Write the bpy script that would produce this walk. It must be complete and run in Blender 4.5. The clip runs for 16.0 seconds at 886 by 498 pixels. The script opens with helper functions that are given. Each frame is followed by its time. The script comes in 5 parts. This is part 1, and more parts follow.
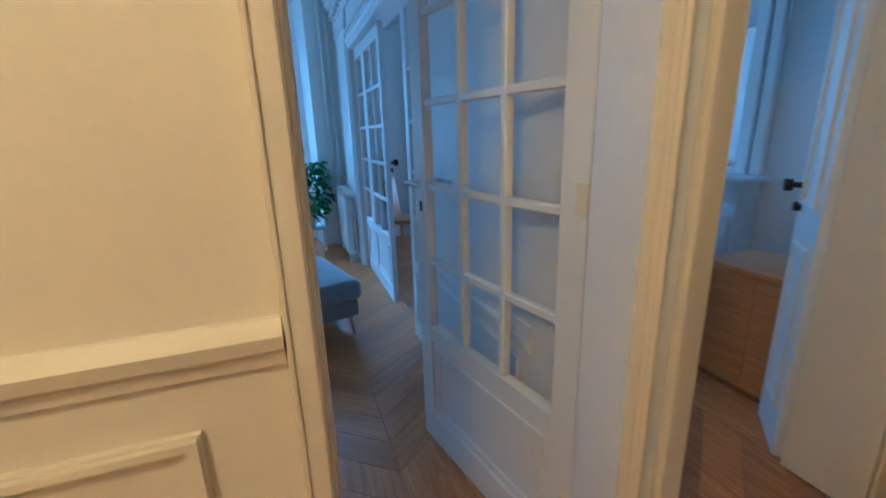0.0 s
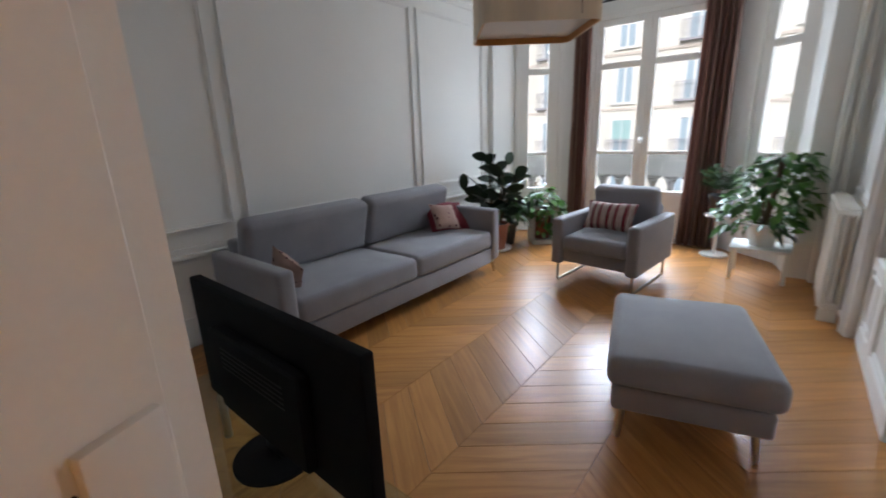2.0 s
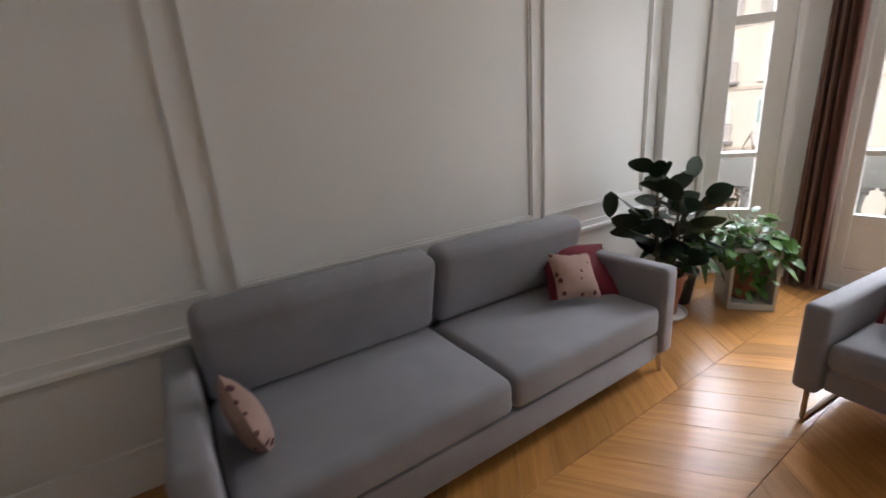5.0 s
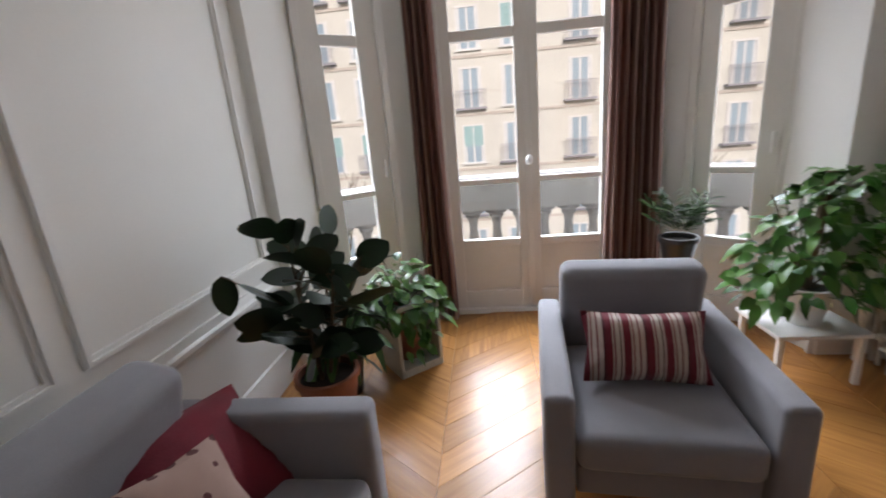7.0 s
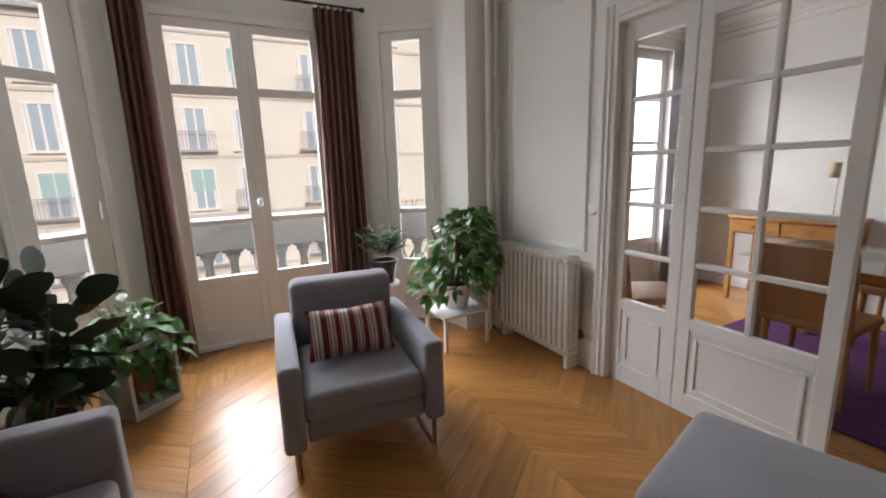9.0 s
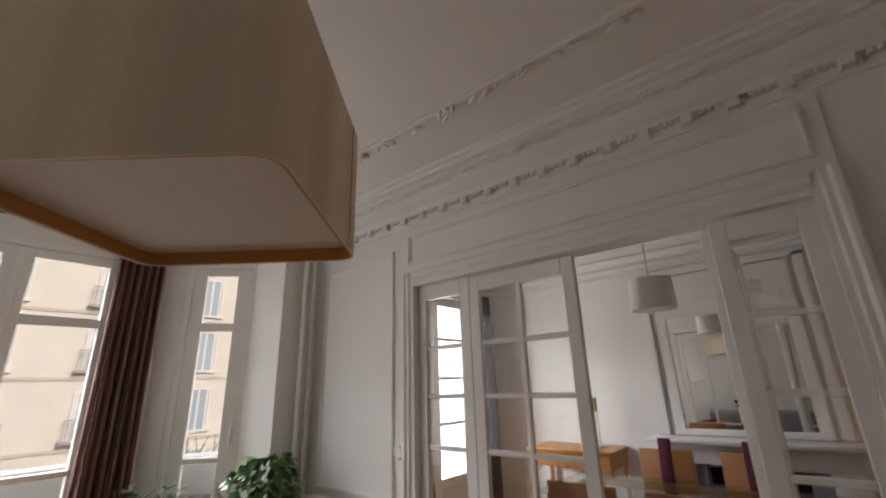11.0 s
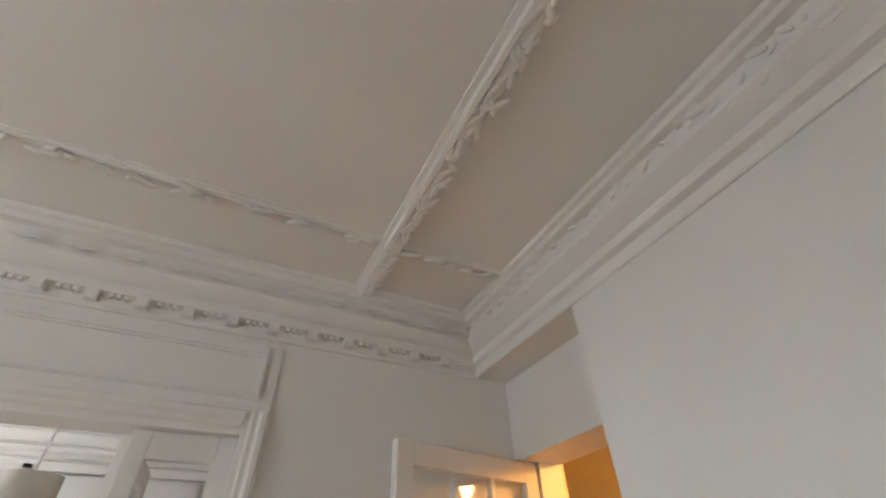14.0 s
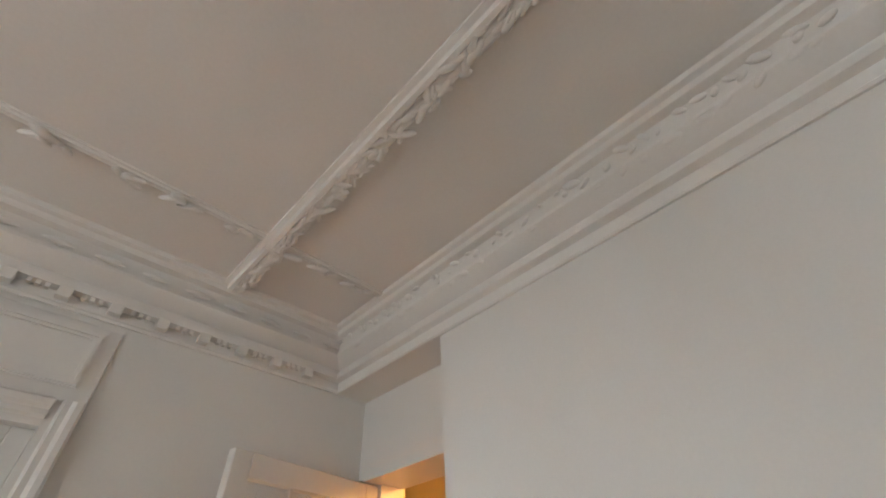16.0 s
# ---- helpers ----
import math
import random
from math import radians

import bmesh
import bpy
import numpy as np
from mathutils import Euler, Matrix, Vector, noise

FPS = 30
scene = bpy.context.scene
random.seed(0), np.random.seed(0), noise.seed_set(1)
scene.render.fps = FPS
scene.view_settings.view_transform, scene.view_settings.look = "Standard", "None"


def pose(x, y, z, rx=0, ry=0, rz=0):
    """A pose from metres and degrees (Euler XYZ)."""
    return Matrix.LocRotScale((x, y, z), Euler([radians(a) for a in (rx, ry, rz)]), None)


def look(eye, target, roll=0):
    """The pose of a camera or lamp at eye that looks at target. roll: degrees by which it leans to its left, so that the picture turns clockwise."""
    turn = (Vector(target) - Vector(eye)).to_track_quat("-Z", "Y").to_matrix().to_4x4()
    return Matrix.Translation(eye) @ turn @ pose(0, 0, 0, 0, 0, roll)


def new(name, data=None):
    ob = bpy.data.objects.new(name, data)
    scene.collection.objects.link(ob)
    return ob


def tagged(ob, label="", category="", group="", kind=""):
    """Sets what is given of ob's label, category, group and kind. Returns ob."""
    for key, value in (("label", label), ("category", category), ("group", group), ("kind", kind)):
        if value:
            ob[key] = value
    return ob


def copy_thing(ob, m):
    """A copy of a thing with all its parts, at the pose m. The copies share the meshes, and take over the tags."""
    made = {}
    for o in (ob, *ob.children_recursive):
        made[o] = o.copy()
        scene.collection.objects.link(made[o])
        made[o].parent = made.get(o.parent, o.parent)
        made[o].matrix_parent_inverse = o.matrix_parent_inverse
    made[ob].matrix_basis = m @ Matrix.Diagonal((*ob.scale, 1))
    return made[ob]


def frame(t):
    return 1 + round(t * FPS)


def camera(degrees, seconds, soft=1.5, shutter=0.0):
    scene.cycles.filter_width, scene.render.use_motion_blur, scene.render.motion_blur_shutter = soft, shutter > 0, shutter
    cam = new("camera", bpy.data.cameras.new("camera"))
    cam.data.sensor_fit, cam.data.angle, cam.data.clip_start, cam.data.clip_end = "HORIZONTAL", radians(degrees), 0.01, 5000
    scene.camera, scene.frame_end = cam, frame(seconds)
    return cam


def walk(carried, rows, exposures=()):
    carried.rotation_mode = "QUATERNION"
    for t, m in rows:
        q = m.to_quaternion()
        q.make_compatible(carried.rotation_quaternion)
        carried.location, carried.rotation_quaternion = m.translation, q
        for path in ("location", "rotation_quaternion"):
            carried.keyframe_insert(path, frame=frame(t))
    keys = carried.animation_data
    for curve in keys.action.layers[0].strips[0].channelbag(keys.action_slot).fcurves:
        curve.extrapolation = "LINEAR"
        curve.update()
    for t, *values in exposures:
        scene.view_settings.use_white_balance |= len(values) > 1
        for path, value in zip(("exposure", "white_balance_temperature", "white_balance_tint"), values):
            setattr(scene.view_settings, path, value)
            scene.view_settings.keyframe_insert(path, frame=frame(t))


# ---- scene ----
cam = camera(92.7, 16.0, soft=1.7, shutter=0.3)

# seconds, x, y, z, yaw, pitch, roll
PATH = [
    (0, 2.757, -1.115, 1.390, -20.06, -15.35, 1.65), (0.5, 2.878, -0.840, 1.368, -9.12, -15.69, 1.97),
    (1, 2.926, -0.596, 1.370, 5.36, -16.13, 1.97), (1.5, 3.021, -0.313, 1.360, 21.93, -15.55, 2.13),
    (2, 3.015, -0.128, 1.356, 38.75, -15.49, 2.02), (2.5, 2.881, 0.072, 1.369, 54.09, -15.67, 2.09),
    (3, 2.748, 0.254, 1.366, 68.95, -15.95, 2.40), (3.5, 2.688, 0.453, 1.365, 72.23, -15.63, 2.92),
    (6, 1.488, 1.635, 1.450, 33.68, -16.08, 4.20), (6.5, 1.345, 1.902, 1.433, 20.08, -15.50, 4.20),
    (7, 1.286, 2.181, 1.412, 5.08, -15.36, 4.72), (7.5, 1.286, 2.112, 1.406, -7.16, -16.22, 4.17),
    (8, 1.262, 1.909, 1.413, -16.15, -17.05, 3.00), (10.5, 1.364, 1.341, 1.440, -42.89, 10.02, 1.59),
    (11, 1.339, 1.355, 1.533, -49.92, 17.75, 1.73), (11.5, 1.354, 1.380, 1.604, -58.11, 23.55, 2.41),
    (12, 1.391, 1.320, 1.614, -67.99, 28.66, 1.03), (12.5, 1.399, 1.304, 1.631, -80.13, 31.81, 1.77),
    (13, 1.403, 1.276, 1.633, -93.14, 34.70, 1.59), (13.5, 1.398, 1.274, 1.642, -104.86, 36.84, 1.43),
    (14, 1.405, 1.271, 1.622, -116.32, 40.27, 1.56), (14.5, 1.388, 1.245, 1.613, -124.19, 42.58, 2.00),
    (15, 1.362, 1.230, 1.612, -131.86, 43.42, 2.11), (15.5, 1.344, 1.244, 1.605, -136.08, 43.45, 2.22),
    (16, 1.336, 1.247, 1.596, -133.99, 42.31, 1.99)]
EXPO = [(0, 0.05, 3320, -5), (0.5, -0.15, 3600, -5), (1.0, 0.25, 4550, 0), (1.5, 0.3, 5450, 8), (2.0, 0.35, 6050, 13), (2.5, 0.45, 6700, 15), (3.0, 0.45, 6900, 16), (3.7, 0.5, 7000, 18),
        (6.0, 0.05, 6600, 17), (8.2, -0.05, 6700, 19), (10.3, -0.1, 7000, 19), (11.0, -0.2, 7100, 19), (12.0, 0.3, 7300, 17), (12.5, 0.6, 7200, 15), (13.0, 0.65, 6600, 10), (14.0, 0.95, 6600, 11), (16, 1.0, 6750, 13)]
walk(cam, [(t, pose(x, y, z, 90 + p, r, yw)) for t, x, y, z, yw, p, r in PATH], EXPO)

# ---------- world and lights ----------
world = bpy.data.worlds.new("sky")
scene.world = world
world.use_nodes = True
wn = world.node_tree
sky = wn.nodes.new("ShaderNodeTexSky")
sky.sky_type = "NISHITA"
sky.sun_disc = False
sky.sun_elevation = radians(38)
sky.sun_rotation = radians(160)
sky.dust_density = 3.0
wn.links.new(sky.outputs[0], wn.nodes["Background"].inputs[0])
wn.nodes["Background"].inputs[1].default_value = 0.13


def lamp(name, kind, m, energy, color=(1, 1, 1), **kw):
    data = bpy.data.lights.new(name, kind)
    data.energy, data.color = energy, color
    ob = new(name, data)
    ob.matrix_world = m
    if "size" in kw:
        data.shape = "RECTANGLE"
        data.size, data.size_y = kw["size"]
    if "radius" in kw:
        data.shadow_soft_size = kw["radius"]
    if "angle" in kw:
        data.angle = kw["angle"]
    return ob


lamp("sun", "SUN", look((5, -20, 20), (0, 22, 0)), 2.2, (1, 0.95, 0.88), angle=radians(12))
COOL = (0.80, 0.91, 1.0)
# the bright overcast sky over the street, above what the windows show
lamp("skylight", "AREA", look((-1.6, 11.5, 8.4), (1.9, 2.6, 0.6)), 11000, COOL, size=(14, 7))
# unseen area lamp added as fill for light the bright street throws back up
lamp("street_bounce_fill", "AREA", look((1.6, 10.5, -3.2), (1.6, 3.0, 2.6)), 750, (1.0, 0.97, 0.92), size=(11, 3.5))
# the sky's light in the openings of the bay
lamp("window_light", "AREA", pose(1.6, 5.39 - 0.075, 1.5, -90, 0, 0), 15, COOL, size=(1.1, 1.9))
lamp("window_light_west", "AREA", pose(0.455, 5.09, 1.4, -90, 0, 36.4), 6, COOL, size=(0.5, 2.2))
lamp("window_light_east", "AREA", pose(2.745, 5.09, 1.4, -90, 0, -36.4), 6, COOL, size=(0.5, 2.2))
lamp("window_light_dining", "AREA", pose(5.15, 4.6 + 0.32, 1.35, -90, 0, 0), 45, COOL, size=(1.1, 2.3))
lamp("hall_bulb", "POINT", pose(1.9, -1.6, 2.5), 64, (1, 0.47, 0.12), radius=0.12)

# ---------- materials ----------


def nodes_of(name, rough=0.5, metal=0.0):
    m = bpy.data.materials.new(name)
    m.use_nodes = True
    nt = m.node_tree
    b = nt.nodes["Principled BSDF"]
    b.inputs["Roughness"].default_value = rough
    b.inputs["Metallic"].default_value = metal
    return m, nt, b


def rgb(c):
    return (c[0], c[1], c[2], 1)


def mat(name, c, rough=0.5, metal=0.0, var=0.12, scale=3.0, grain=60.0, bump=0.05, stretch=(1, 1, 1), rnd=0.0, coat=0.0, sheen=0.0):
    """Plain surface with broad stains and fine grain, in object space."""
    m, nt, b = nodes_of(name, rough, metal)
    n, l = nt.nodes, nt.links
    tc = n.new("ShaderNodeTexCoord")
    mp = n.new("ShaderNodeMapping")
    mp.inputs["Scale"].default_value = stretch
    l.new(tc.outputs["Object"], mp.inputs[0])
    big = n.new("ShaderNodeTexNoise")
    big.inputs["Scale"].default_value, big.inputs["Detail"].default_value = scale, 4
    fine = n.new("ShaderNodeTexNoise")
    fine.inputs["Scale"].default_value, fine.inputs["Detail"].default_value = grain, 3
    l.new(mp.outputs[0], big.inputs[0])
    l.new(mp.outputs[0], fine.inputs[0])
    add = n.new("ShaderNodeMath")
    add.operation = "ADD"
    half = n.new("ShaderNodeMath")
    half.operation = "MULTIPLY"
    half.inputs[1].default_value = 0.4
    l.new(fine.outputs[0], half.inputs[0])
    l.new(big.outputs[0], add.inputs[0])
    l.new(half.outputs[0], add.inputs[1])
    ramp = n.new("ShaderNodeMapRange")
    ramp.inputs["From Min"].default_value, ramp.inputs["From Max"].default_value = 0.4, 1.0
    ramp.inputs["To Min"].default_value, ramp.inputs["To Max"].default_value = 1 - var, 1 + var * 0.6
    l.new(add.outputs[0], ramp.inputs[0])
    last = ramp.outputs[0]
    if rnd:
        oi = n.new("ShaderNodeObjectInfo")
        r2 = n.new("ShaderNodeMapRange")
        r2.inputs["To Min"].default_value, r2.inputs["To Max"].default_value = 1 - rnd, 1 + rnd
        l.new(oi.outputs["Random"], r2.inputs[0])
        mu = n.new("ShaderNodeMath")
        mu.operation = "MULTIPLY"
        l.new(last, mu.inputs[0])
        l.new(r2.outputs[0], mu.inputs[1])
        last = mu.outputs[0]
    vm = n.new("ShaderNodeVectorMath")
    vm.operation = "SCALE"
    vm.inputs[0].default_value = c
    l.new(last, vm.inputs["Scale"])
    l.new(vm.outputs[0], b.inputs["Base Color"])
    rr = n.new("ShaderNodeMapRange")
    rr.inputs["To Min"].default_value, rr.inputs["To Max"].default_value = max(rough - 0.08, 0.02), min(rough + 0.08, 1)
    l.new(big.outputs[0], rr.inputs[0])
    l.new(rr.outputs[0], b.inputs["Roughness"])
    if bump:
        bp = n.new("ShaderNodeBump")
        bp.inputs["Strength"].default_value, bp.inputs["Distance"].default_value = bump, 0.004
        l.new(fine.outputs[0], bp.inputs["Height"])
        l.new(bp.outputs[0], b.inputs["Normal"])
    b.inputs["Coat Weight"].default_value = coat
    b.inputs["Coat Roughness"].default_value = 0.12
    b.inputs["Sheen Weight"].default_value = sheen
    return m


def stripes(name, colors, period, axis=0, rough=0.9):
    """Woven cloth with stripes across one axis, in object space."""
    m, nt, b = nodes_of(name, rough)
    n, l = nt.nodes, nt.links
    tc = n.new("ShaderNodeTexCoord")
    sx = n.new("ShaderNodeSeparateXYZ")
    l.new(tc.outputs["Object"], sx.inputs[0])
    d = n.new("ShaderNodeMath")
    d.operation = "DIVIDE"
    d.inputs[1].default_value = period
    l.new(sx.outputs[axis], d.inputs[0])
    fr = n.new("ShaderNodeMath")
    fr.operation = "FRACT"
    l.new(d.outputs[0], fr.inputs[0])
    cr = n.new("ShaderNodeValToRGB")
    cr.color_ramp.interpolation = "CONSTANT"
    while len(cr.color_ramp.elements) > 1:
        cr.color_ramp.elements.remove(cr.color_ramp.elements[0])
    for i, (p, c) in enumerate(colors):
        e = cr.color_ramp.elements[0] if i == 0 else cr.color_ramp.elements.new(p)
        e.position, e.color = p, rgb(c)
    l.new(fr.outputs[0], cr.inputs[0])
    noi = n.new("ShaderNodeTexNoise")
    noi.inputs["Scale"].default_value = 180
    l.new(tc.outputs["Object"], noi.inputs[0])
    mx = n.new("ShaderNodeMix")
    mx.data_type, mx.blend_type = "RGBA", "MULTIPLY"
    mx.inputs[0].default_value = 0.35
    l.new(cr.outputs[0], mx.inputs[6])
    l.new(noi.outputs["Fac"], mx.inputs[7])
    l.new(mx.outputs[2], b.inputs["Base Color"])
    bp = n.new("ShaderNodeBump")
    bp.inputs["Strength"].default_value, bp.inputs["Distance"].default_value = 0.2, 0.002
    l.new(noi.outputs["Fac"], bp.inputs["Height"])
    l.new(bp.outputs[0], b.inputs["Normal"])
    b.inputs["Sheen Weight"].default_value = 0.2
    return m


def dotted(name, base, dot, spacing):
    """Cloth with embroidered spots."""
    m, nt, b = nodes_of(name, 0.9)
    n, l = nt.nodes, nt.links
    tc = n.new("ShaderNodeTexCoord")
    vo = n.new("ShaderNodeTexVoronoi")
    vo.inputs["Scale"].default_value = 1 / spacing
    vo.inputs["Randomness"].default_value = 0.45
    l.new(tc.outputs["Object"], vo.inputs[0])
    lt = n.new("ShaderNodeMath")
    lt.operation = "LESS_THAN"
    lt.inputs[1].default_value = 0.24
    l.new(vo.outputs["Distance"], lt.inputs[0])
    mx = n.new("ShaderNodeMix")
    mx.data_type = "RGBA"
    mx.inputs[6].default_value, mx.inputs[7].default_value = rgb(base), rgb(dot)
    l.new(lt.outputs[0], mx.inputs[0])
    l.new(mx.outputs[2], b.inputs["Base Color"])
    return m


def glass_mat(name, tint=(1, 1, 1), rough=0.0):
    """Thin pane: clear, with a Fresnel gloss."""
    m = bpy.data.materials.new(name)
    m.use_nodes = True
    n, l = m.node_tree.nodes, m.node_tree.links
    n.clear()
    out = n.new("ShaderNodeOutputMaterial")
    mix = n.new("ShaderNodeMixShader")
    lw = n.new("ShaderNodeLayerWeight")
    pw = n.new("ShaderNodeMath")
    pw.operation = "POWER"
    pw.inputs[1].default_value = 4.0
    l.new(lw.outputs["Facing"], pw.inputs[0])
    fr = n.new("ShaderNodeMath")
    fr.operation = "MULTIPLY_ADD"
    fr.inputs[1].default_value, fr.inputs[2].default_value = 0.5, 0.035
    l.new(pw.outputs[0], fr.inputs[0])
    tr = n.new("ShaderNodeBsdfTransparent")
    tr.inputs[0].default_value = rgb(tint)
    gl = n.new("ShaderNodeBsdfGlossy")
    gl.inputs["Roughness"].default_value = rough
    l.new(fr.outputs[0], mix.inputs[0])
    l.new(tr.outputs[0], mix.inputs[1])
    l.new(gl.outputs[0], mix.inputs[2])
    l.new(mix.outputs[0], out.inputs[0])
    return m


def wood_mat(name, c1, c2, rough=0.35, rnd=0.25, coat=0.3, along=1):
    """Oak grain drawn out along one object axis, each board with its own tone."""
    m, nt, b = nodes_of(name, rough)
    n, l = nt.nodes, nt.links
    tc = n.new("ShaderNodeTexCoord")
    oi = n.new("ShaderNodeObjectInfo")
    ge = n.new("ShaderNodeNewGeometry")
    off = n.new("ShaderNodeVectorMath")
    off.operation = "ADD"
    comb = n.new("ShaderNodeMath")
    comb.operation = "ADD"
    l.new(oi.outputs["Random"], comb.inputs[0])
    l.new(ge.outputs["Random Per Island"], comb.inputs[1])
    sc = n.new("ShaderNodeMath")
    sc.operation = "MULTIPLY"
    sc.inputs[1].default_value = 37.0
    l.new(comb.outputs[0], sc.inputs[0])
    l.new(tc.outputs["Object"], off.inputs[0])
    l.new(sc.outputs[0], off.inputs[1])
    mp = n.new("ShaderNodeMapping")
    s = [22.0, 22.0, 22.0]
    s[along] = 1.6
    mp.inputs["Scale"].default_value = s
    l.new(off.outputs[0], mp.inputs[0])
    noi = n.new("ShaderNodeTexNoise")
    noi.inputs["Scale"].default_value, noi.inputs["Detail"].default_value = 1.6, 6
    noi.inputs["Distortion"].default_value = 0.6
    l.new(mp.outputs[0], noi.inputs[0])
    cr = n.new("ShaderNodeValToRGB")
    cr.color_ramp.elements[0].position, cr.color_ramp.elements[0].color = 0.3, rgb(c1)
    cr.color_ramp.elements[1].position, cr.color_ramp.elements[1].color = 0.72, rgb(c2)
    l.new(noi.outputs["Fac"], cr.inputs[0])
    fr = n.new("ShaderNodeMath")
    fr.operation = "FRACT"
    l.new(comb.outputs[0], fr.inputs[0])
    r2 = n.new("ShaderNodeMapRange")
    r2.inputs["To Min"].default_value, r2.inputs["To Max"].default_value = 1 - rnd, 1 + rnd
    l.new(fr.outputs[0], r2.inputs[0])
    vm = n.new("ShaderNodeVectorMath")
    vm.operation = "SCALE"
    l.new(cr.outputs[0], vm.inputs[0])
    l.new(r2.outputs[0], vm.inputs["Scale"])
    l.new(vm.outputs[0], b.inputs["Base Color"])
    r3 = n.new("ShaderNodeMapRange")
    r3.inputs["To Min"].default_value, r3.inputs["To Max"].default_value = rough - 0.1, rough + 0.12
    l.new(noi.outputs["Fac"], r3.inputs[0])
    l.new(r3.outputs[0], b.inputs["Roughness"])
    bp = n.new("ShaderNodeBump")
    bp.inputs["Strength"].default_value, bp.inputs["Distance"].default_value = 0.12, 0.002
    l.new(noi.outputs["Fac"], bp.inputs["Height"])
    l.new(bp.outputs[0], b.inputs["Normal"])
    b.inputs["Coat Weight"].default_value = coat
    b.inputs["Coat Roughness"].default_value = 0.2
    b.inputs["Specular IOR Level"].default_value = 0.3
    return m


def leaf_mat(name, c1, c2, rough=0.35):
    m, nt, b = nodes_of(name, rough)
    n, l = nt.nodes, nt.links
    ge = n.new("ShaderNodeNewGeometry")
    oi = n.new("ShaderNodeObjectInfo")
    ad = n.new("ShaderNodeMath")
    ad.operation = "ADD"
    l.new(ge.outputs["Random Per Island"], ad.inputs[0])
    l.new(oi.outputs["Random"], ad.inputs[1])
    fr = n.new("ShaderNodeMath")
    fr.operation = "FRACT"
    l.new(ad.outputs[0], fr.inputs[0])
    cr = n.new("ShaderNodeValToRGB")
    cr.color_ramp.elements[0].color, cr.color_ramp.elements[1].color = rgb(c1), rgb(c2)
    l.new(fr.outputs[0], cr.inputs[0])
    tc = n.new("ShaderNodeTexCoord")
    noi = n.new("ShaderNodeTexNoise")
    noi.inputs["Scale"].default_value = 14
    l.new(tc.outputs["Object"], noi.inputs[0])
    mx = n.new("ShaderNodeMix")
    mx.data_type, mx.blend_type = "RGBA", "MULTIPLY"
    mx.inputs[0].default_value = 0.5
    l.new(cr.outputs[0], mx.inputs[6])
    l.new(noi.outputs["Color"], mx.inputs[7])
    l.new(mx.outputs[2], b.inputs["Base Color"])
    b.inputs["Specular IOR Level"].default_value = 0.32
    return m


WALL = mat("white_wall_paint", (0.80, 0.79, 0.755), 0.6, var=0.05, scale=1.2, grain=90, bump=0.06)
TRIM = mat("white_gloss_paint", (0.80, 0.79, 0.76), 0.38, var=0.05, scale=2.5, grain=50, bump=0.05)
PLASTER = mat("ceiling_plaster", (0.80, 0.785, 0.75), 0.8, var=0.06, scale=1.0, grain=70, bump=0.08)
HALLWALL = mat("hall_cream_paint", (0.78, 0.71, 0.53), 0.55, var=0.05, scale=1.5, grain=90, bump=0.06)
OAK = wood_mat("oak_parquet", (0.35, 0.148, 0.040), (0.50, 0.235, 0.065), 0.33, 0.20, 0.22, along=1)
JOINT = mat("dark_joint", (0.30, 0.145, 0.055), 0.7, var=0.2)
TANWOOD = wood_mat("light_oak_furniture", (0.38, 0.165, 0.045), (0.50, 0.25, 0.08), 0.4, 0.08, 0.15, along=1)
BROWNWOOD = wood_mat("brown_wood", (0.16, 0.075, 0.03), (0.27, 0.14, 0.06), 0.42, 0.08, 0.15, along=0)
GREYCLOTH = mat("grey_wool_cloth", (0.255, 0.250, 0.272), 0.92, var=0.16, scale=5, grain=320, bump=0.35, sheen=0.35)
REDCLOTH = mat("dark_red_velvet", (0.17, 0.008, 0.020), 0.85, var=0.3, scale=9, grain=200, bump=0.3, sheen=0.08)
DOTCLOTH = dotted("beige_spotted_cloth", (0.37, 0.24, 0.20), (0.10, 0.03, 0.03), 0.06)
STRIPE = stripes("red_cream_stripes", [(0.0, (0.19, 0.010, 0.025)), (0.15, (0.60, 0.50, 0.43)), (0.19, (0.22, 0.02, 0.04)), (0.23, (0.62, 0.52, 0.45)), (0.33, (0.10, 0.01, 0.02)), (0.36, (0.58, 0.48, 0.42)), (0.42, (0.19, 0.010, 0.025)), (0.60, (0.62, 0.52, 0.45)), (0.64, (0.30, 0.10, 0.09)), (0.68, (0.62, 0.52, 0.45)), (0.78, (0.20, 0.01, 0.03)), (0.82, (0.60, 0.50, 0.44)), (0.93, (0.12, 0.01, 0.02))], 0.14, 0)
GREYCURTAIN = mat("dining_curtain_cloth", (0.22, 0.19, 0.19), 0.9, var=0.2, bump=0.2)
BLACK = mat("black_plastic", (0.012, 0.012, 0.013), 0.35, var=0.2, grain=150)
SCREEN = mat("television_back", (0.004, 0.004, 0.005), 0.75, var=0.2, grain=150)
for m in (SCREEN, BLACK):
    m.node_tree.nodes["Principled BSDF"].inputs["Specular IOR Level"].default_value = 0.15
STEEL = mat("brushed_steel", (0.55, 0.54, 0.52), 0.28, 1.0, var=0.1)
RUNNER = mat("brushed_brown_steel", (0.40, 0.33, 0.26), 0.38, 1.0, var=0.1)
CHROME = mat("chrome", (0.75, 0.75, 0.74), 0.12, 1.0, var=0.05)
IRON = mat("black_iron", (0.015, 0.014, 0.014), 0.5, 0.4)
LINEN = mat("cream_linen_shade", (0.62, 0.51, 0.36), 0.9, var=0.12, scale=6, grain=240, bump=0.25)
